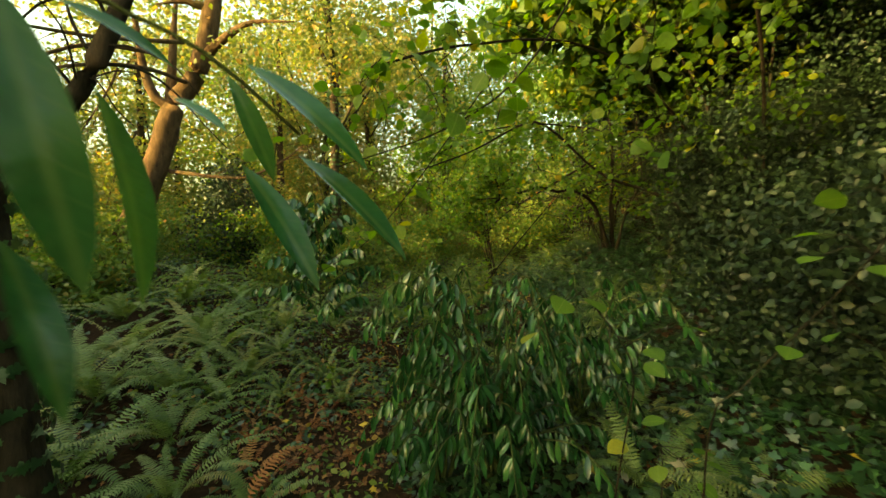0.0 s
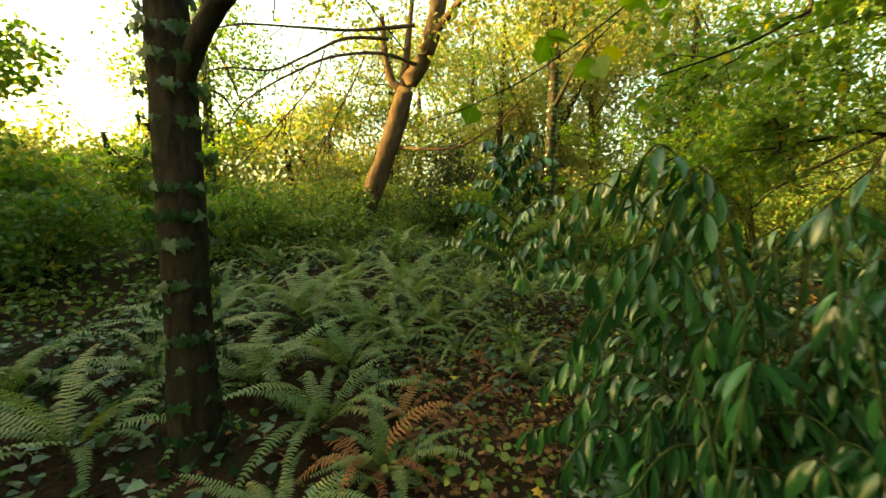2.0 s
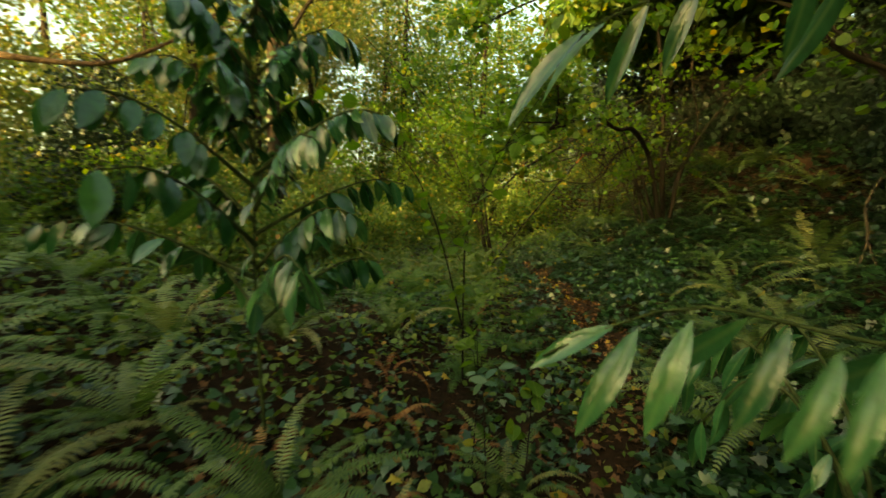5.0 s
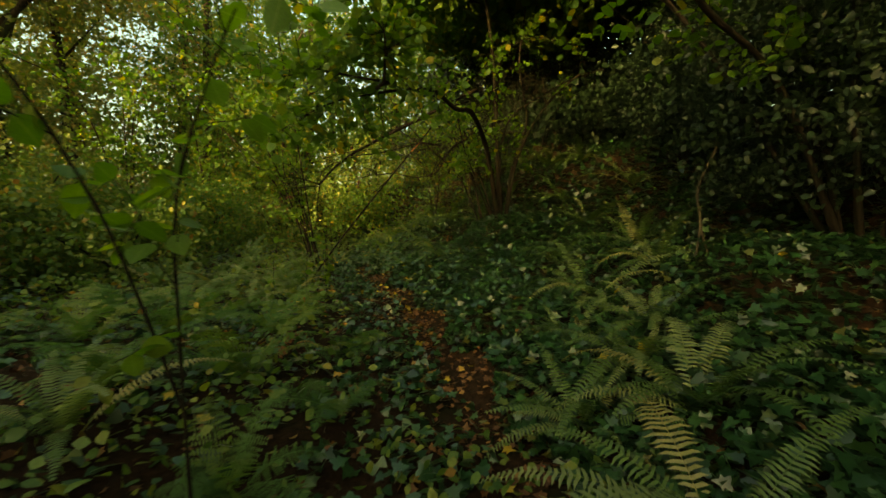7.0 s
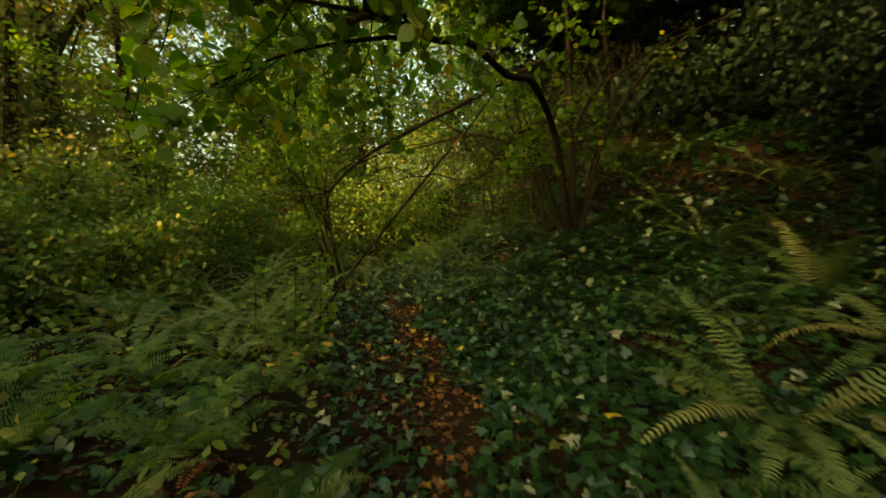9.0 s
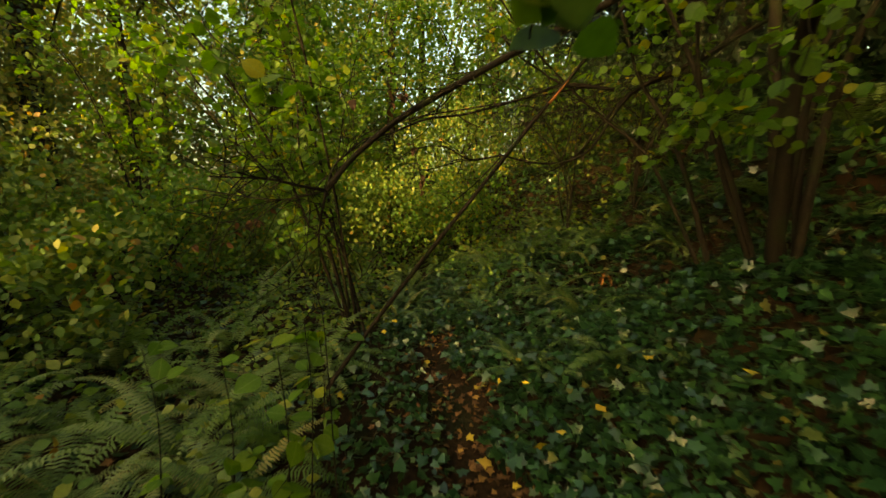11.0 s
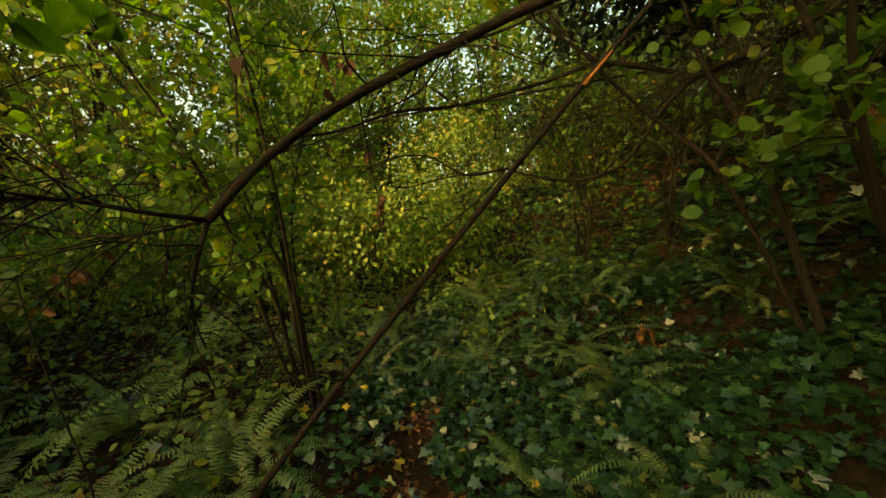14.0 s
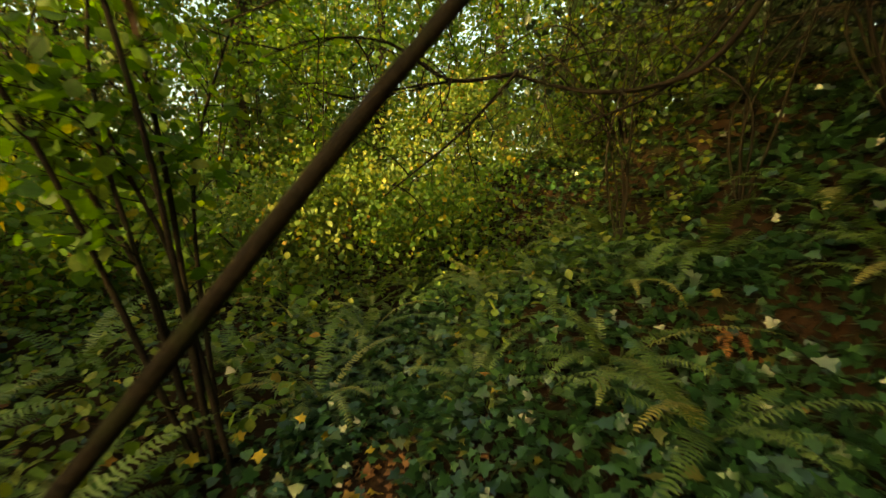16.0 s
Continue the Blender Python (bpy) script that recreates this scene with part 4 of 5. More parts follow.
laurel_spray((0.95, 3.75, 0.0), "long laurel shoot with a row of hanging leaves", [(0.95, 3.75, 0.0), (0.75, 3.55, 0.75), (0.4, 3.55, 0.95), (0.26, 3.62, 0.96), (0.17, 3.77, 0.978), (0.09, 3.846, 0.94), (0.0, 3.9, 0.885)],
             [((0.111, 3.824, 0.94), (-0.008, 3.808, 0.808)), ((0.157, 3.776, 0.96), (0.056, 3.757, 0.823)), ((0.212, 3.689, 0.967), (0.123, 3.684, 0.849)), ((0.228, 3.646, 0.95), (0.141, 3.636, 0.833)), ((0.248, 3.616, 0.955), (0.161, 3.595, 0.836)), ((0.09, 3.846, 0.94), (-0.03, 3.9, 0.88)),
              ((0.2, 3.73, 0.97), (0.17, 3.84, 0.85)), ((0.3, 3.6, 0.96), (0.3, 3.72, 0.85)), ((0.36, 3.57, 0.95), (0.26, 3.5, 0.84))])
laurel_spray((0.95, 3.75, 0.0), "tall laurel shoot with leaves hanging at eye level", [(0.95, 3.75, 0.0), (0.8, 3.7, 0.9), (0.5, 3.7, 1.4), (0.3, 3.74, 1.46), (0.21, 3.83, 1.45), (0.11, 3.957, 1.415)],
             [((0.17, 3.887, 1.438), (0.12, 3.934, 1.295)), ((0.216, 3.838, 1.45), (0.169, 3.86, 1.33)), ((0.111, 3.957, 1.415), (-0.015, 4.033, 1.282)), ((0.302, 3.74, 1.46), (0.306, 3.761, 1.324)), ((0.13, 3.93, 1.42), (0.06, 4.05, 1.33)), ((0.35, 3.72, 1.45), (0.42, 3.82, 1.33))])

# ---- ferns ----


def frond_mesh(name, length, arch, material, pairs=30, wide=0.1, double=False):
    """One frond that rises and arches over along x, with its leaflets in two rows."""
    s = np.linspace(0, 1, 15)
    ang = radians(68) - arch * s ** 1.2
    step = length / 14
    x = np.concatenate([[0], np.cumsum(np.cos(ang[:-1]) * step)])
    z = np.concatenate([[0], np.cumsum(np.sin(ang[:-1]) * step)])
    line = np.stack([x, 0.03 * length * np.sin(3 * s), z], -1)
    vs, fs = tube_data(line, 0.0035, 0.001, 3, 0.0)
    vs, fs = list(vs), list(fs)
    for i in range(pairs):
        u = 0.14 + 0.85 * i / pairs
        k = u * 14
        a, fr = int(k), k - int(k)
        p = line[a] * (1 - fr) + line[min(a + 1, 14)] * fr
        t = unit(line[min(a + 1, 14)] - line[a])
        nrm = unit(np.cross(t, [0, 1.0, 0]))
        nrm = nrm if nrm[2] > 0 or nrm[0] < 0 else -nrm
        w = wide * min(1.0, 0.45 + 2.2 * (u - 0.14)) * (1 - max(0, u - 0.35) / 0.67) ** 0.8 + 0.008
        for sd in (-1, 1):
            q = unit(np.array([0, sd * 1.0, 0]) + 0.28 * t + np.array([0, 0, -0.12]) + 0.08 * RNG.standard_normal(3))
            ww = w * RNG.uniform(0.85, 1.1)
            if not double:
                h = length * 0.27 / pairs
                o = len(vs)
                tip = p + q * ww + np.array([0, 0, -0.12 * ww])
                md = p + q * ww * 0.55 + nrm * 0.004
                vs += [p - t * h * 0.9, p + t * h * 0.9, md + t * h * 0.95, md - t * h * 0.75, tip]
                fs += [(o, o + 1, o + 2, o + 3), (o + 3, o + 2, o + 4)]
            else:
                m = 7
                for j in range(m):
                    c = p + q * ww * (j + 0.6) / m + np.array([0, 0, -0.1 * ww * (j / m) ** 2])
                    hw = length * 0.3 / pairs * (1 - 0.75 * j / m) + 0.002
                    l2 = ww / m * 0.33
                    for s2 in (-1, 1):
                        o = len(vs)
                        vs += [c - q * l2, c + q * l2, c + q * l2 * 0.9 + t * s2 * hw * 1.6, c + t * s2 * hw * 1.5]
                        fs.append((o, o + 1, o + 2, o + 3))
    return mesh_of(name, np.array(vs), fs, material)


SWORD = [frond_mesh("frond", ln, ar, M_FERN, 32, wd) for ln, ar, wd in ((0.95, 1.5, 0.085), (0.85, 1.9, 0.08), (1.05, 1.2, 0.09), (0.7, 1.7, 0.07), (0.9, 2.3, 0.085))]
LADY = [frond_mesh("frond", ln, ar, M_LADY, 20, wd, True) for ln, ar, wd in ((0.75, 1.5, 0.15), (0.65, 1.8, 0.14), (0.85, 1.2, 0.17))]
DEAD = [frond_mesh("frond", ln, ar, M_DEADFERN, 26, wd) for ln, ar, wd in ((0.7, 2.6, 0.06), (0.6, 3.0, 0.05))]


def fern(kind, x, y, size, n):
    z = float(ground_z(x, y)) - 0.02
    meshes, name, label = {"sword": (SWORD, "sword_fern", "green sword fern with long arching fronds"), "lady": (LADY, "lady_fern", "soft feathery pale green fern"), "dead": (DEAD, "dead_fern", "withered red-brown fern with curled fronds")}[kind]
    ob = thing(name, (x, y, z), label, "fern", "ferns on the woodland floor")
    a = RNG.uniform(0, 6.28)
    for k in range(n):
        a += 2.4 + RNG.uniform(-0.3, 0.3)
        tilt = RNG.uniform(-2, 38) if x > 1.5 else RNG.uniform(-12, 32)
        m = pose(0.03 * math.cos(a), 0.03 * math.sin(a), 0, RNG.uniform(-9, 9), tilt, 0)
        m = Matrix.Rotation(a, 4, "Z") @ m @ Matrix.Scale(size * RNG.uniform(0.7, 1.1), 4)
        part("frond", meshes[RNG.integers(len(meshes))], ob, m)
    return ob


FERNS_LEFT = [(-1.95, 4.6, 1.0), (-2.1, 3.2, 0.95), (-2.6, 4.5, 1.0), (-1.35, 3.0, 0.85), (-1.45, 4.4, 0.8), (-1.8, 5.4, 0.95), (-1.05, 5.6, 0.7), (-2.9, 5.6, 1.0), (-3.4, 6.6, 1.1), (-2.3, 6.4, 0.9), (-1.2, 6.8, 0.8), (-3.9, 5.2, 1.0), (-3.2, 3.6, 0.95), (-2.4, 2.2, 0.8), (-3.4, 2.4, 0.9), (-0.95, 2.15, 0.6), (-4.4, 7.8, 1.1), (-2.2, 8.0, 1.0), (-3.2, 8.8, 1.1), (-0.5, 7.6, 0.8)]
FERNS_RIGHT = [(4.3, 6.3, 1.0), (3.9, 5.6, 0.9), (6.9, 7.7, 1.1), (7.4, 8.4, 1.0), (6.3, 6.6, 0.9), (5.2, 6.0, 0.9), (6.15, 10.65, 0.85), (6.35, 11.3, 0.8), (7.5, 11.4, 1.0), (7.2, 10.3, 0.8), (6.8, 12.3, 0.9), (7.9, 12.6, 1.0), (6.2, 12.3, 0.7), (1.5, 0.9, 0.9), (2.4, 3.0, 0.8), (8.3, 9.3, 1.0), (6.9, 13.2, 0.9)]
FERNS_FAR = [(3.1, 11.0, 0.85), (2.5, 11.6, 0.95), (3.6, 11.35, 0.8), (2.1, 12.4, 1.0), (1.5, 11.4, 0.95), (3.0, 12.4, 0.9), (2.9, 10.1, 0.8), (2.1, 10.6, 0.9), (4.9, 12.5, 0.75), (4.4, 13.2, 0.85), (5.6, 13.6, 0.8), (3.4, 13.6, 0.9), (1.0, 12.8, 1.0), (6.6, 14.5, 0.9)]
FERNS_MORE = [(-1.6, 3.7, 0.9), (-2.7, 3.0, 0.9), (-3.0, 4.9, 1.0), (-2.1, 5.9, 0.95), (-1.3, 5.0, 0.75), (-3.6, 4.3, 1.0), (-2.8, 7.2, 1.0), (-1.7, 7.3, 0.9), (-4.6, 6.2, 1.0), (-4.4, 4.4, 1.0), (-1.1, 1.3, 0.7), (-0.75, 2.75, 0.55), (-2.2, 1.2, 0.8), (-0.4, 6.6, 0.7), (0.5, 6.9, 0.7), (-0.2, 4.35, 0.45), (-0.4, 4.95, 0.55), (-0.9, 4.6, 0.6), (0.6, 4.95, 0.45), (2.0, 1.6, 0.8), (1.7, 2.0, 0.7), (0.9, 1.5, 0.55), (8.1, 8.4, 1.0), (8.6, 10.2, 1.0), (7.9, 10.8, 0.9), (8.2, 13.4, 1.0), (7.3, 14.2, 0.9), (5.0, 14.2, 0.9), (6.0, 14.6, 0.9), (5.0, 7.0, 0.7), (7.6, 7.2, 1.0), (5.8, 11.9, 0.6), (5.4, 13.0, 0.6)]
FERNS_EDGE = [(2.15, 4.75, 1.0), (2.95, 5.05, 1.0), (3.3, 5.5, 0.9), (2.6, 5.5, 0.75), (3.5, 6.1, 0.55), (5.05, 10.2, 0.6), (5.45, 9.72, 0.75), (2.7, 10.6, 0.8), (2.3, 10.0, 0.9), (3.75, 11.7, 0.75), (2.9, 11.4, 0.85), (2.0, 11.2, 0.9), (1.6, 10.4, 0.95), (7.4, 9.6, 0.8), (6.9, 11.6, 0.7), (5.9, 12.6, 0.6)]
FERNS_LADY = [(1.4, 7.4, 1.0), (2.0, 8.3, 0.95), (1.2, 8.7, 1.1), (2.4, 7.6, 0.9), (0.7, 7.4, 0.95), (2.6, 9.0, 0.85), (1.8, 9.5, 1.0), (0.6, 8.6, 1.0), (1.7, 6.7, 0.75), (2.9, 9.6, 0.8), (0.9, 9.8, 1.1), (-0.3, 8.9, 1.0), (1.0, 6.3, 0.7), (3.2, 10.4, 0.7)]
for x, y, sz in FERNS_LEFT + FERNS_RIGHT + FERNS_FAR + FERNS_MORE + FERNS_EDGE:
    fern("sword", x, y, sz * 1.15, int(RNG.integers(14, 21)))
for x, y, sz in FERNS_LADY:
    fern("lady", x, y, sz, int(RNG.integers(8, 12)))
for x, y, sz in [(-0.9, 3.35, 0.8), (-0.7, 4.9, 0.6), (0.15, 5.6, 0.7), (-0.2, 5.0, 0.5), (1.9, 7.9, 0.6), (4.8, 10.3, 0.4), (-0.55, 3.9, 0.6), (0.1, 4.5, 0.45), (-1.1, 4.2, 0.6), (0.3, 6.2, 0.6), (-0.1, 3.4, 0.4), (0.55, 5.4, 0.5), (6.9, 10.9, 0.6), (7.2, 12.0, 0.6), (-0.82, 2.72, 1.1), (-0.45, 3.55, 0.5), (-0.75, 3.1, 0.6), (-0.35, 4.15, 0.55), (-0.65, 4.45, 0.6), (0.0, 4.1, 0.4), (-1.0, 3.75, 0.6), (-0.5, 5.3, 0.6), (-0.1, 4.8, 0.55)]:
    fern("dead", x, y, sz, 9)

# ---- ground cover ----


def cover(name, p, size, template, material, label, lift=0.06, flat=1.6, category="ground cover"):
    n = len(p)
    at = p + np.stack([0 * p[:, 0], 0 * p[:, 0], RNG.uniform(0.01, lift, n)], -1)
    ax = rand_dirs(n, -0.12, 0.3)
    me = leaves_mesh(name, at, ax, rand_dirs(n, flat), size * RNG.uniform(0.55, 1.25, n), template, material)
    return tagged(new(name, me), label, category, kind="stuff")


def patch(x, y, k=1.0, s=0.0):
    return 0.5 + 0.5 * np.sin(1.3 * k * x + 2.1 + s) * np.sin(1.1 * k * y + s) + 0.25 * np.sin(3.7 * k * x - 2 * k * y + s)


cover("ivy_carpet", scatter(62000, 0.8, 7.5, 3.6, 12.5, lambda x, y: (way_dist(x, y) > 0.16 + 0.1 * np.sin(5 * y)) & (RNG.random(len(x)) < 0.55 + 0.6 * patch(x, y, 0.8))), 0.078, T_IVY, M_IVY, "dark green ivy carpet covering the bank", 0.15)
cover("ivy_carpet", scatter(75000, 3.5, 15, 2, 17, lambda x, y: (way_dist(x, y) > 0.3) & ((x > 7.3) | (y > 12.2) | (y < 3.7)) & (RNG.random(len(x)) < 0.75 + 0.5 * patch(x, y, 0.8))), 0.095, T_IVY_FAR, M_IVY, "dark green ivy spreading up the slope", 0.15)
cover("ivy_carpet", scatter(50000, -5, 6, -1, 15, lambda x, y: (way_dist(x, y) < -0.2) & (RNG.random(len(x)) < 0.15 + 0.75 * patch(x, y, 1.1, 1.0))), 0.068, T_IVY_FAR, M_IVY, "ivy growing between the ferns", 0.12)
cover("ivy_carpet", scatter(14000, 0.2, 5, -1, 4.2, lambda x, y: way_dist(x, y) > 0.3), 0.07, T_IVY, M_IVY, "ivy under the evergreen bushes", 0.14)
cover("low_undergrowth", scatter(42000, -6, 4, 0, 16, lambda x, y: (way_dist(x, y) < -0.9) & ((x < -4.2) | (y > 6.5)) & (RNG.random(len(x)) < 0.1 + 0.6 * patch(x, y, 0.7, 2.0))), 0.075, T_BRAMBLE, M_BRAMBLE, "low yellow-green undergrowth between the ferns", 0.35, 1.2)
cover("low_undergrowth", scatter(40000, -18, 4, 0, 26, lambda x, y: (x < -5.5) | (y > 15.5)), 0.13, T_FAR, M_BRAMBLE, "low undergrowth among the far trees", 0.6, 1.2)
cover("low_undergrowth", scatter(26000, 3, 15, 11.8, 22, lambda x, y: (np.abs(way_dist(x, y)) > 0.5) & (RNG.random(len(x)) < 0.3 + 0.7 * patch(x, y, 0.9, 2.0))), 0.085, T_BRAMBLE, M_BRAMBLE, "pale green undergrowth beyond the ivy", 0.4, 1.2)
cover("ivy_carpet", scatter(16000, -0.5, 6, 3.8, 14, lambda x, y: (way_dist(x, y) < -0.1 - 0.07 * np.sin(4 * y)) & (way_dist(x, y) > -1.0) & (RNG.random(len(x)) < 0.75)), 0.07, T_IVY, M_IVY, "ivy along the edge of the trodden line", 0.12)
cover("low_undergrowth", scatter(5200, -2.2, 2.2, 2.6, 7.2, lambda x, y: RNG.random(len(x)) < 0.15 + 0.7 * patch(x, y, 2.2, 0.6)), 0.06, T_BRAMBLE, M_BRAMBLE, "small soft plants over the leaf litter", 0.2, 1.3)
cover("leaf_litter", scatter(40000, -2.5, 7, -1, 14, lambda x, y: RNG.random(len(x)) < 0.15 + 0.95 * np.exp(-(way_dist(x, y) / 0.3) ** 2) + 0.8 * np.exp(-((x + 0.3) ** 2 + (y - 4.4) ** 2) / 1.4)), 0.055, T_MAPLE, M_LITTER, "dead brown leaves on the trodden line", 0.03, 2.0, "leaf litter")
cover("ivy_carpet", scatter(9000, 4.0, 7.5, 11.4, 14.5, lambda x, y: (np.abs(way_dist(x, y)) < 0.55) & (RNG.random(len(x)) < np.clip((y - 11.4) * 1.5, 0, 1))), 0.075, T_IVY, M_IVY, "ivy closing over the trodden line", 0.12)
YELLOW_LEAF = mesh_of("fallen_leaf", T_MAPLE[0], T_MAPLE[1], M_YELLOW)
for k in range(230):
    i = RNG.integers(0, len(_WAY))
    off = RNG.normal(0, 0.9 if k % 3 else 0.15)
    t = np.gradient(_WAY[:, :2], axis=0)[i]
    t = t / np.linalg.norm(t)
    x, y = _WAY[i, 0] + t[1] * off, _WAY[i, 1] - t[0] * off
    up = 0.04 if abs(off) < 0.25 else 0.14
    ob = new("fallen_leaf", YELLOW_LEAF)
    ob.matrix_world = leaf_pose((x, y, float(ground_z(x, y)) + up), rand_dirs(1, 0, 0.3)[0], rand_dirs(1, 2.0)[0], RNG.uniform(0.05, 0.1))
    tagged(ob, "yellow autumn leaf fallen on the woodland floor", "fallen leaf", "fallen yellow leaves")

# ---- near sprays, seedlings and dead leaves ----
HAZEL_LEAF = mesh_of("leaf", T_HAZEL[0], T_HAZEL[1], M_HAZEL_S)


def spray(name, line, n, size, label, leaf, category="branch", droop=-0.3, r0=0.006, tw=0.25, spread=0.9):
    """A leafy twig: a stem with short side twigs and single leaves."""
    base = np.array(line[0], float)
    ob = thing(name, base, label, category)
    ln = smooth_line(line, 0.04)[:, :3] - base
    side = twigs_from(ln, max(3, n // 5), tw, spread)
    part("stem", tubes_mesh("stem", [(ln, r0, 0.002, 6)], M_TWIG), ob)
    for t in side:
        part("twig", tubes_mesh("twig", [(t, 0.0025, 0.0012, 4)], M_TWIG), ob)
    lines = side + [ln]
    for k in range(n):
        l2 = lines[k % len(lines)]
        p = l2[int(RNG.uniform(0.3, 1) * (len(l2) - 1))]
        part("leaf", leaf, ob, leaf_pose(p, rand_dirs(1, droop, 0.4)[0], rand_dirs(1, 1.2)[0], size * RNG.uniform(0.7, 1.2)))
    return ob


spray("hazel_spray", [(4.2, 11.2, 3.4), (3.0, 10.6, 2.6), (3.1, 10.2, 2.15), (3.41, 10.03, 2.05), (3.6, 9.98, 1.99)], 34, 0.1, "dark hazel spray hanging overhead", HAZEL_LEAF)
spray("hazel_spray", [(1.3, 3.3, 3.3), (0.5, 2.7, 2.3), (0.1, 2.3, 1.85), (-0.14, 2.16, 1.69), (-0.28, 2.11, 1.64)], 20, 0.085, "bright yellow-green hazel spray hanging overhead", HAZEL_LEAF)
spray("hazel_spray", [(0.6, 8.8, 3.4), (1.0, 8.5, 2.9), (1.5, 8.3, 2.45), (1.8, 8.2, 2.25), (2.1, 8.2, 2.35)], 30, 0.1, "broad-leaved hazel spray over the ferns", HAZEL_LEAF)


def sapling(line, leaves, size, label):
    """A thin sapling with a few broad leaves, each on its own stalk."""
    base = np.array(line[0], float)
    ob = thing("yellowing_sapling", base, label, "sapling")
    ln = smooth_line(line, 0.05)[:, :3]
    part("stem", tubes_mesh("stem", [(ln - base, 0.005, 0.0018, 6)], M_TWIG), ob)
    for p in leaves:
        p = np.array(p)
        q = ln[np.linalg.norm(ln - p, axis=1).argmin()]
        part("twig", tubes_mesh("twig", [(np.array([q, (p + q) / 2 + [0, 0, 0.02], p]) - base, 0.002, 0.001, 4)], M_TWIG), ob)
        part("leaf", HAZEL_LEAF, ob, leaf_pose(p - base, unit((p - q) * [1, 1, 0.1] + 0.03 * RNG.standard_normal(3) * [1, 1, 0]) + [0, 0, -0.12], rand_dirs(1, 3.0)[0], size * RNG.uniform(0.8, 1.2)))


sapling([(1.25, 1.2, 0.4), (1.0, 0.95, 1.28), (1.033, 0.886, 1.435), (1.056, 0.777, 1.612), (1.048, 0.662, 1.774), (1.044, 0.59, 1.9), (1.02, 0.6, 2.02)], [(0.935, 0.688, 1.63), (0.91, 0.624, 1.84), (0.98, 0.561, 1.828), (0.983, 0.636, 1.673), (0.987, 0.68, 1.881), (1.03, 0.66, 1.96)], 0.055, "thin slanting sapling with round yellow-green leaves")
sapling([(1.1, 1.6, 0.25), (0.9, 1.2, 1.1), (0.74, 0.95, 1.48), (0.6, 0.86, 1.66), (0.5, 0.83, 1.75)], [(0.453, 0.813, 1.743), (0.494, 0.789, 1.746), (0.39, 0.827, 1.668), (0.559, 0.8, 1.6), (0.653, 0.8, 1.58), (0.69, 0.84, 1.6), (0.76, 0.8, 1.66)], 0.06, "thin sapling with yellowing round leaves")
sapling([(1.3, 1.5, 0.3), (1.2, 1.35, 0.8), (1.1, 1.25, 1.05)], [(1.0, 1.15, 1.05), (1.12, 1.1, 1.0), (1.2, 1.15, 1.03), (0.95, 1.25, 1.08), (1.25, 1.25, 1.0), (1.05, 1.3, 1.12)], 0.09, "low sapling with broad pale green leaves")
sapling([(3.39, 9.8, -0.25), (3.37, 9.82, 0.5), (3.353, 9.847, 0.917), (3.3, 9.911, 1.075), (3.243, 9.955, 1.271), (3.219, 9.967, 1.394)], [(3.2, 9.75, 0.85), (3.1, 9.9, 0.8), (3.3, 9.7, 0.75), (3.45, 9.75, 0.8), (3.05, 9.7, 0.7), (3.2, 9.6, 0.65), (2.98, 9.85, 0.75)], 0.1, "thin bare sapling with broad soft leaves low down")
spray("hazel_sapling", [(0.8, 6.0, -0.1), (0.78, 5.95, 0.6), (0.78, 5.88, 1.03), (0.87, 5.64, 1.46), (0.98, 5.5, 1.7), (1.02, 5.4, 1.8)], 40, 0.09, "young hazel with large soft green leaves", HAZEL_LEAF, "sapling", -0.1, 0.007, 0.36)
spray("hazel_sapling", [(0.8, 6.02, 0.3), (0.6, 6.0, 1.0), (0.36, 5.94, 1.44), (0.03, 6.09, 1.66), (-0.1, 6.2, 1.9)], 40, 0.1, "young hazel with large soft green leaves", HAZEL_LEAF, "sapling", -0.1, 0.007, 0.45)
for sx, sy, sz in [(0.45, 5.1, 0.55), (0.66, 4.95, 0.45), (2.9, 9.7, 0.9), (3.1, 9.55, 0.85), (3.25, 9.8, 0.9), (2.6, 10.1, 0.8), (-0.35, 4.5, 0.35), (3.4, 10.2, 0.7)]:
    gz = float(ground_z(sx, sy))
    spray("seedling", [(sx, sy, gz - 0.02), (sx + 0.03, sy, gz + (sz - gz) * 0.6), (sx, sy - 0.05, sz)], 11, 0.1, "small seedling with soft round green leaves", HAZEL_LEAF, "seedling", -0.05, 0.005, 0.16)
BLUE_LEAF = mesh_of("leaf", T_LAUREL[0] * np.array([1, 1.6, 1]), T_LAUREL[1], M_THISTLE)
spray("holly_seedling", [(0.46, 4.95, -0.2), (0.47, 5.0, 0.1), (0.46, 5.02, 0.45)], 22, 0.075, "small blue-green prickly seedling", BLUE_LEAF, "seedling", 0.0, 0.005, 0.16)
spray("holly_seedling", [(-1.0, 3.1, 0.0), (-1.0, 3.1, 0.25), (-0.98, 3.08, 0.42)], 12, 0.075, "small blue-green prickly seedling", BLUE_LEAF, "seedling", 0.0, 0.005, 0.12)
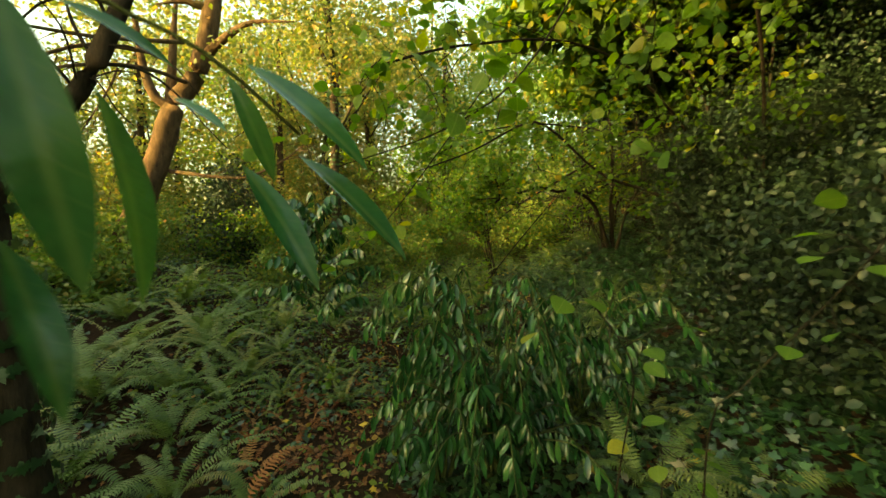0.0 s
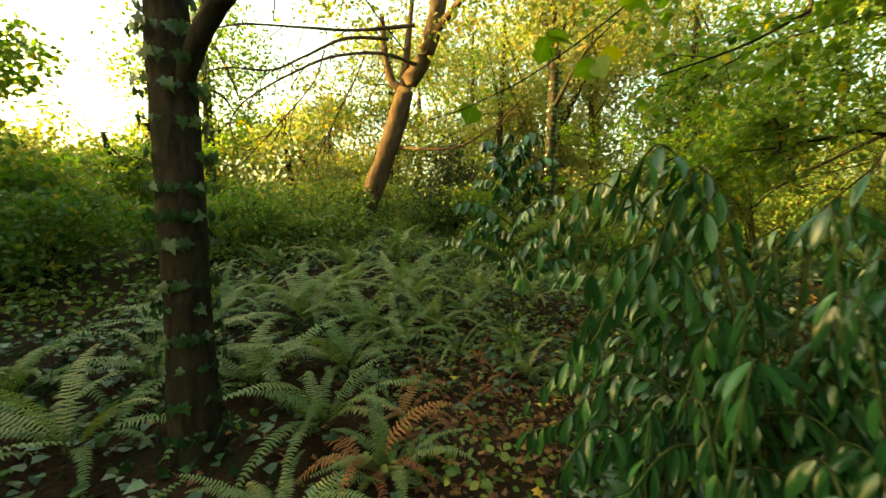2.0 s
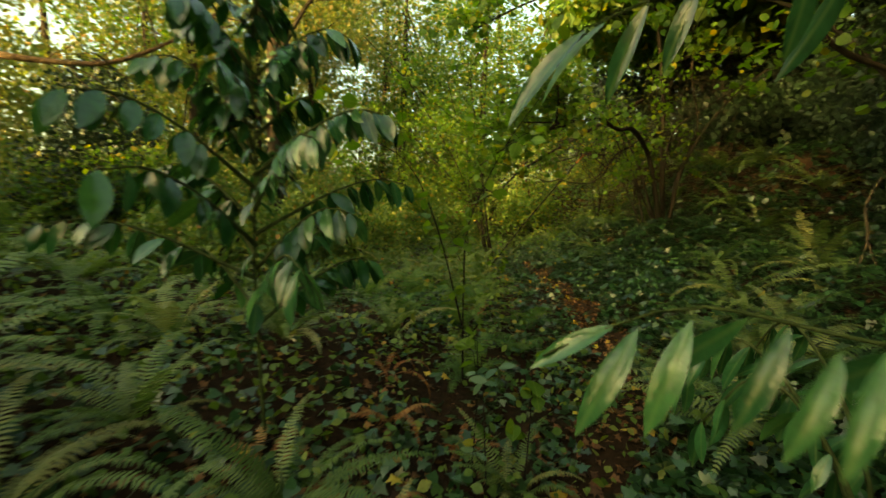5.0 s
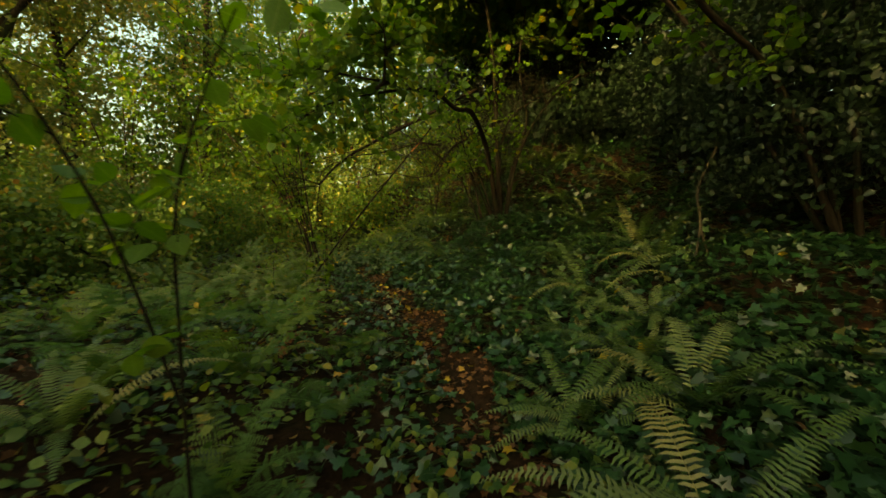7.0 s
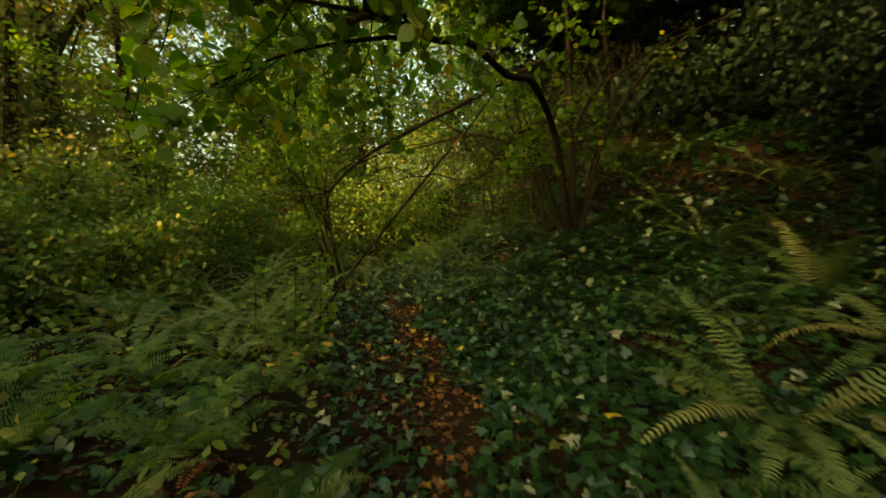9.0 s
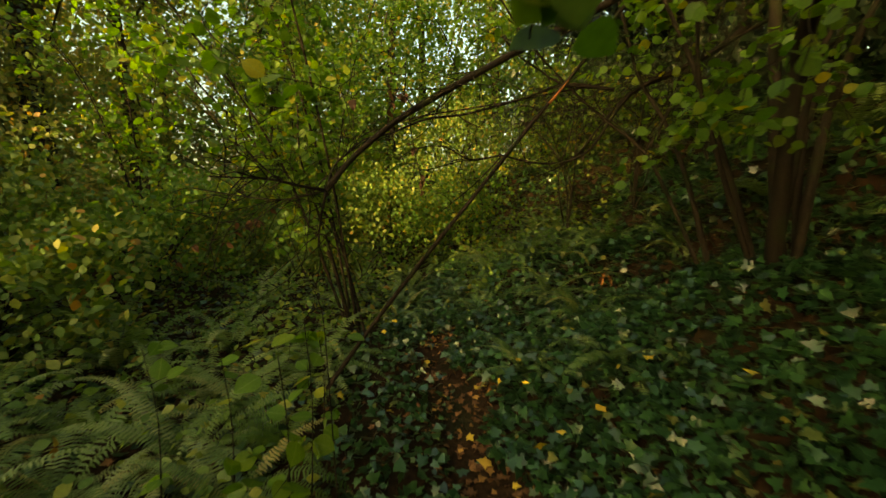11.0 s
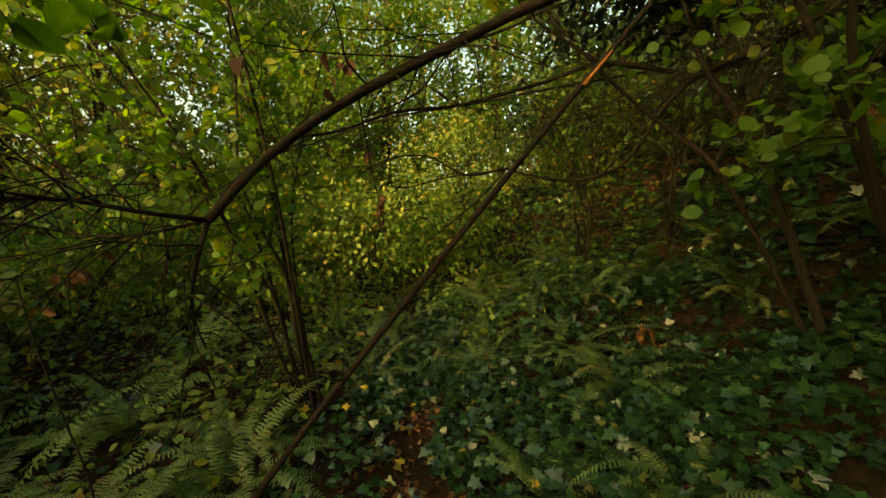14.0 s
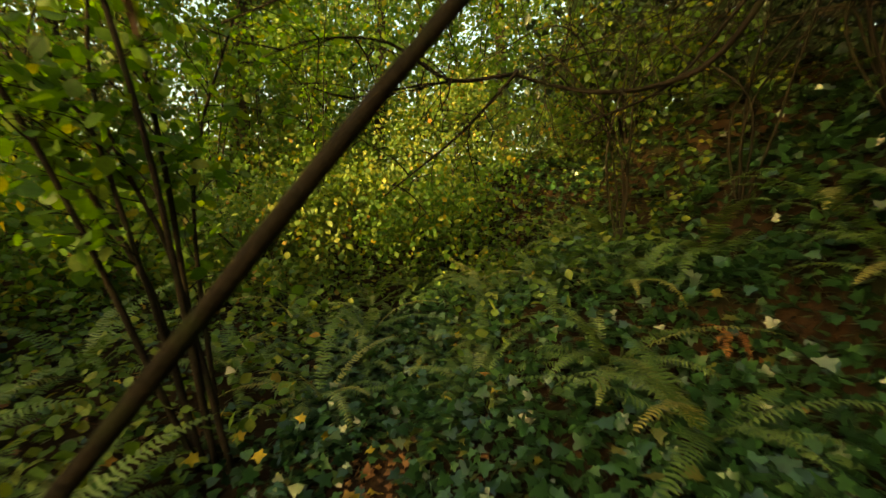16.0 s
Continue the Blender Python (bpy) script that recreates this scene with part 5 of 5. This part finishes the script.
laurel_spray((-0.9, 0.2, 3.0), "glossy laurel spray hanging at eye level", [(-0.9, 0.2, 3.0), (-0.55, 0.42, 2.5), (-0.3, 0.46, 2.2), (-0.15, 0.47, 2.11), (-0.06, 0.48, 2.03)],
             [((-0.175, 0.25, 2.06), (-0.135, 0.235, 1.9)), ((-0.237, 0.444, 2.064), (-0.177, 0.455, 1.859)), ((-0.126, 0.46, 2.086), (-0.079, 0.48, 1.98)), ((-0.117, 0.461, 1.994), (-0.029, 0.432, 1.872)), ((-0.11, 0.468, 2.1), (0.024, 0.432, 2.01)), ((-0.063, 0.481, 2.007), (0.069, 0.445, 1.909)), ((-0.2, 0.275, 1.927), (-0.15, 0.25, 1.83)), ((-0.25, 0.42, 2.13), (-0.164, 0.44, 2.1)), ((-0.18, 0.46, 2.06), (-0.12, 0.43, 2.035))],
             facing=[(0.45, -0.8, 0.5), (0.9, -0.2, 0.3), (0.3, -0.8, 0.4), (0.5, -0.7, 0.3), (0.4, -0.7, 0.5), (0.1, -0.5, 0.8), (0.8, -0.5, 0.2), (0.1, -0.7, 0.7), (0.2, -0.6, 0.9)])
spray("hazel_spray", [(1.2, 1.9, 3.2), (0.65, 1.45, 2.5), (0.3, 1.25, 2.22), (-0.1, 1.3, 2.08)], 22, 0.075, "bright yellow-green hazel spray hanging overhead", HAZEL_LEAF)
DEAD_LEAF = mesh_of("leaf", T_HAZEL[0] * np.array([1, 0.7, 2.5]), T_HAZEL[1], M_WITHER)
spray("withered_twig", [(3.57, 10.55, 1.53), (3.3, 10.6, 1.45), (3.1, 10.75, 1.3), (2.9, 10.9, 1.2)], 14, 0.06, "withered twig with curled brown leaves", DEAD_LEAF, "twig", -1.0, 0.006, 0.35)
spray("withered_twig", [(4.14, 10.48, 2.07), (4.2, 10.5, 1.8), (4.24, 10.43, 1.5), (4.26, 10.42, 1.42)], 6, 0.07, "withered twig with curled brown leaves", DEAD_LEAF, "twig", -1.2, 0.004, 0.15)
spray("withered_twig", [(4.4, 10.4, 2.25), (4.0, 10.44, 2.2), (3.8, 10.35, 2.15), (3.69, 10.23, 2.1)], 9, 0.08, "withered twig with curled brown leaves", DEAD_LEAF, "twig", -1.3, 0.004, 0.2)

# brown brushwood on the bank
for k in range(5):
    bx, by = 7.6 + 0.5 * k, 12.2 - 0.75 * k
    bz = float(ground_z(bx, by))
    st = [([(bx, by, bz - 0.05), (bx + RNG.uniform(-0.3, 0.3), by + RNG.uniform(-0.3, 0.3), bz + 0.9), (bx + RNG.uniform(-0.9, 0.5), by + RNG.uniform(-0.6, 0.6), bz + RNG.uniform(1.5, 2.3)), (bx + RNG.uniform(-1.4, 0.4), by + RNG.uniform(-0.8, 0.8), bz + RNG.uniform(1.2, 1.9))], 0.014, 0.004, 14, False) for _ in range(5)]
    hazel("brushwood", (bx, by, bz), st, 0, 0.08, "leafless brown tangle of brushwood on the bank", twig_len=0.8)
root = thing("bare_root", (4.55, 5.6, 0.1), "pale bare root under the overhanging thicket", "root")
part("stem", tubes_mesh("stem", [(relative(smooth_line([(5.2, 5.5, 1.7), (4.98, 5.6, 1.25), (4.98, 5.57, 0.9), (4.79, 5.57, 0.5), (4.55, 5.6, 0.0)], 0.06), (4.55, 5.6, 0.1)), 0.016, 0.01, 7), (relative(smooth_line([(4.97, 5.57, 0.88), (5.05, 5.5, 0.6), (5.2, 5.45, 0.35)], 0.06), (4.55, 5.6, 0.1)), 0.014, 0.008, 6)], M_TWIG_PALE), root)
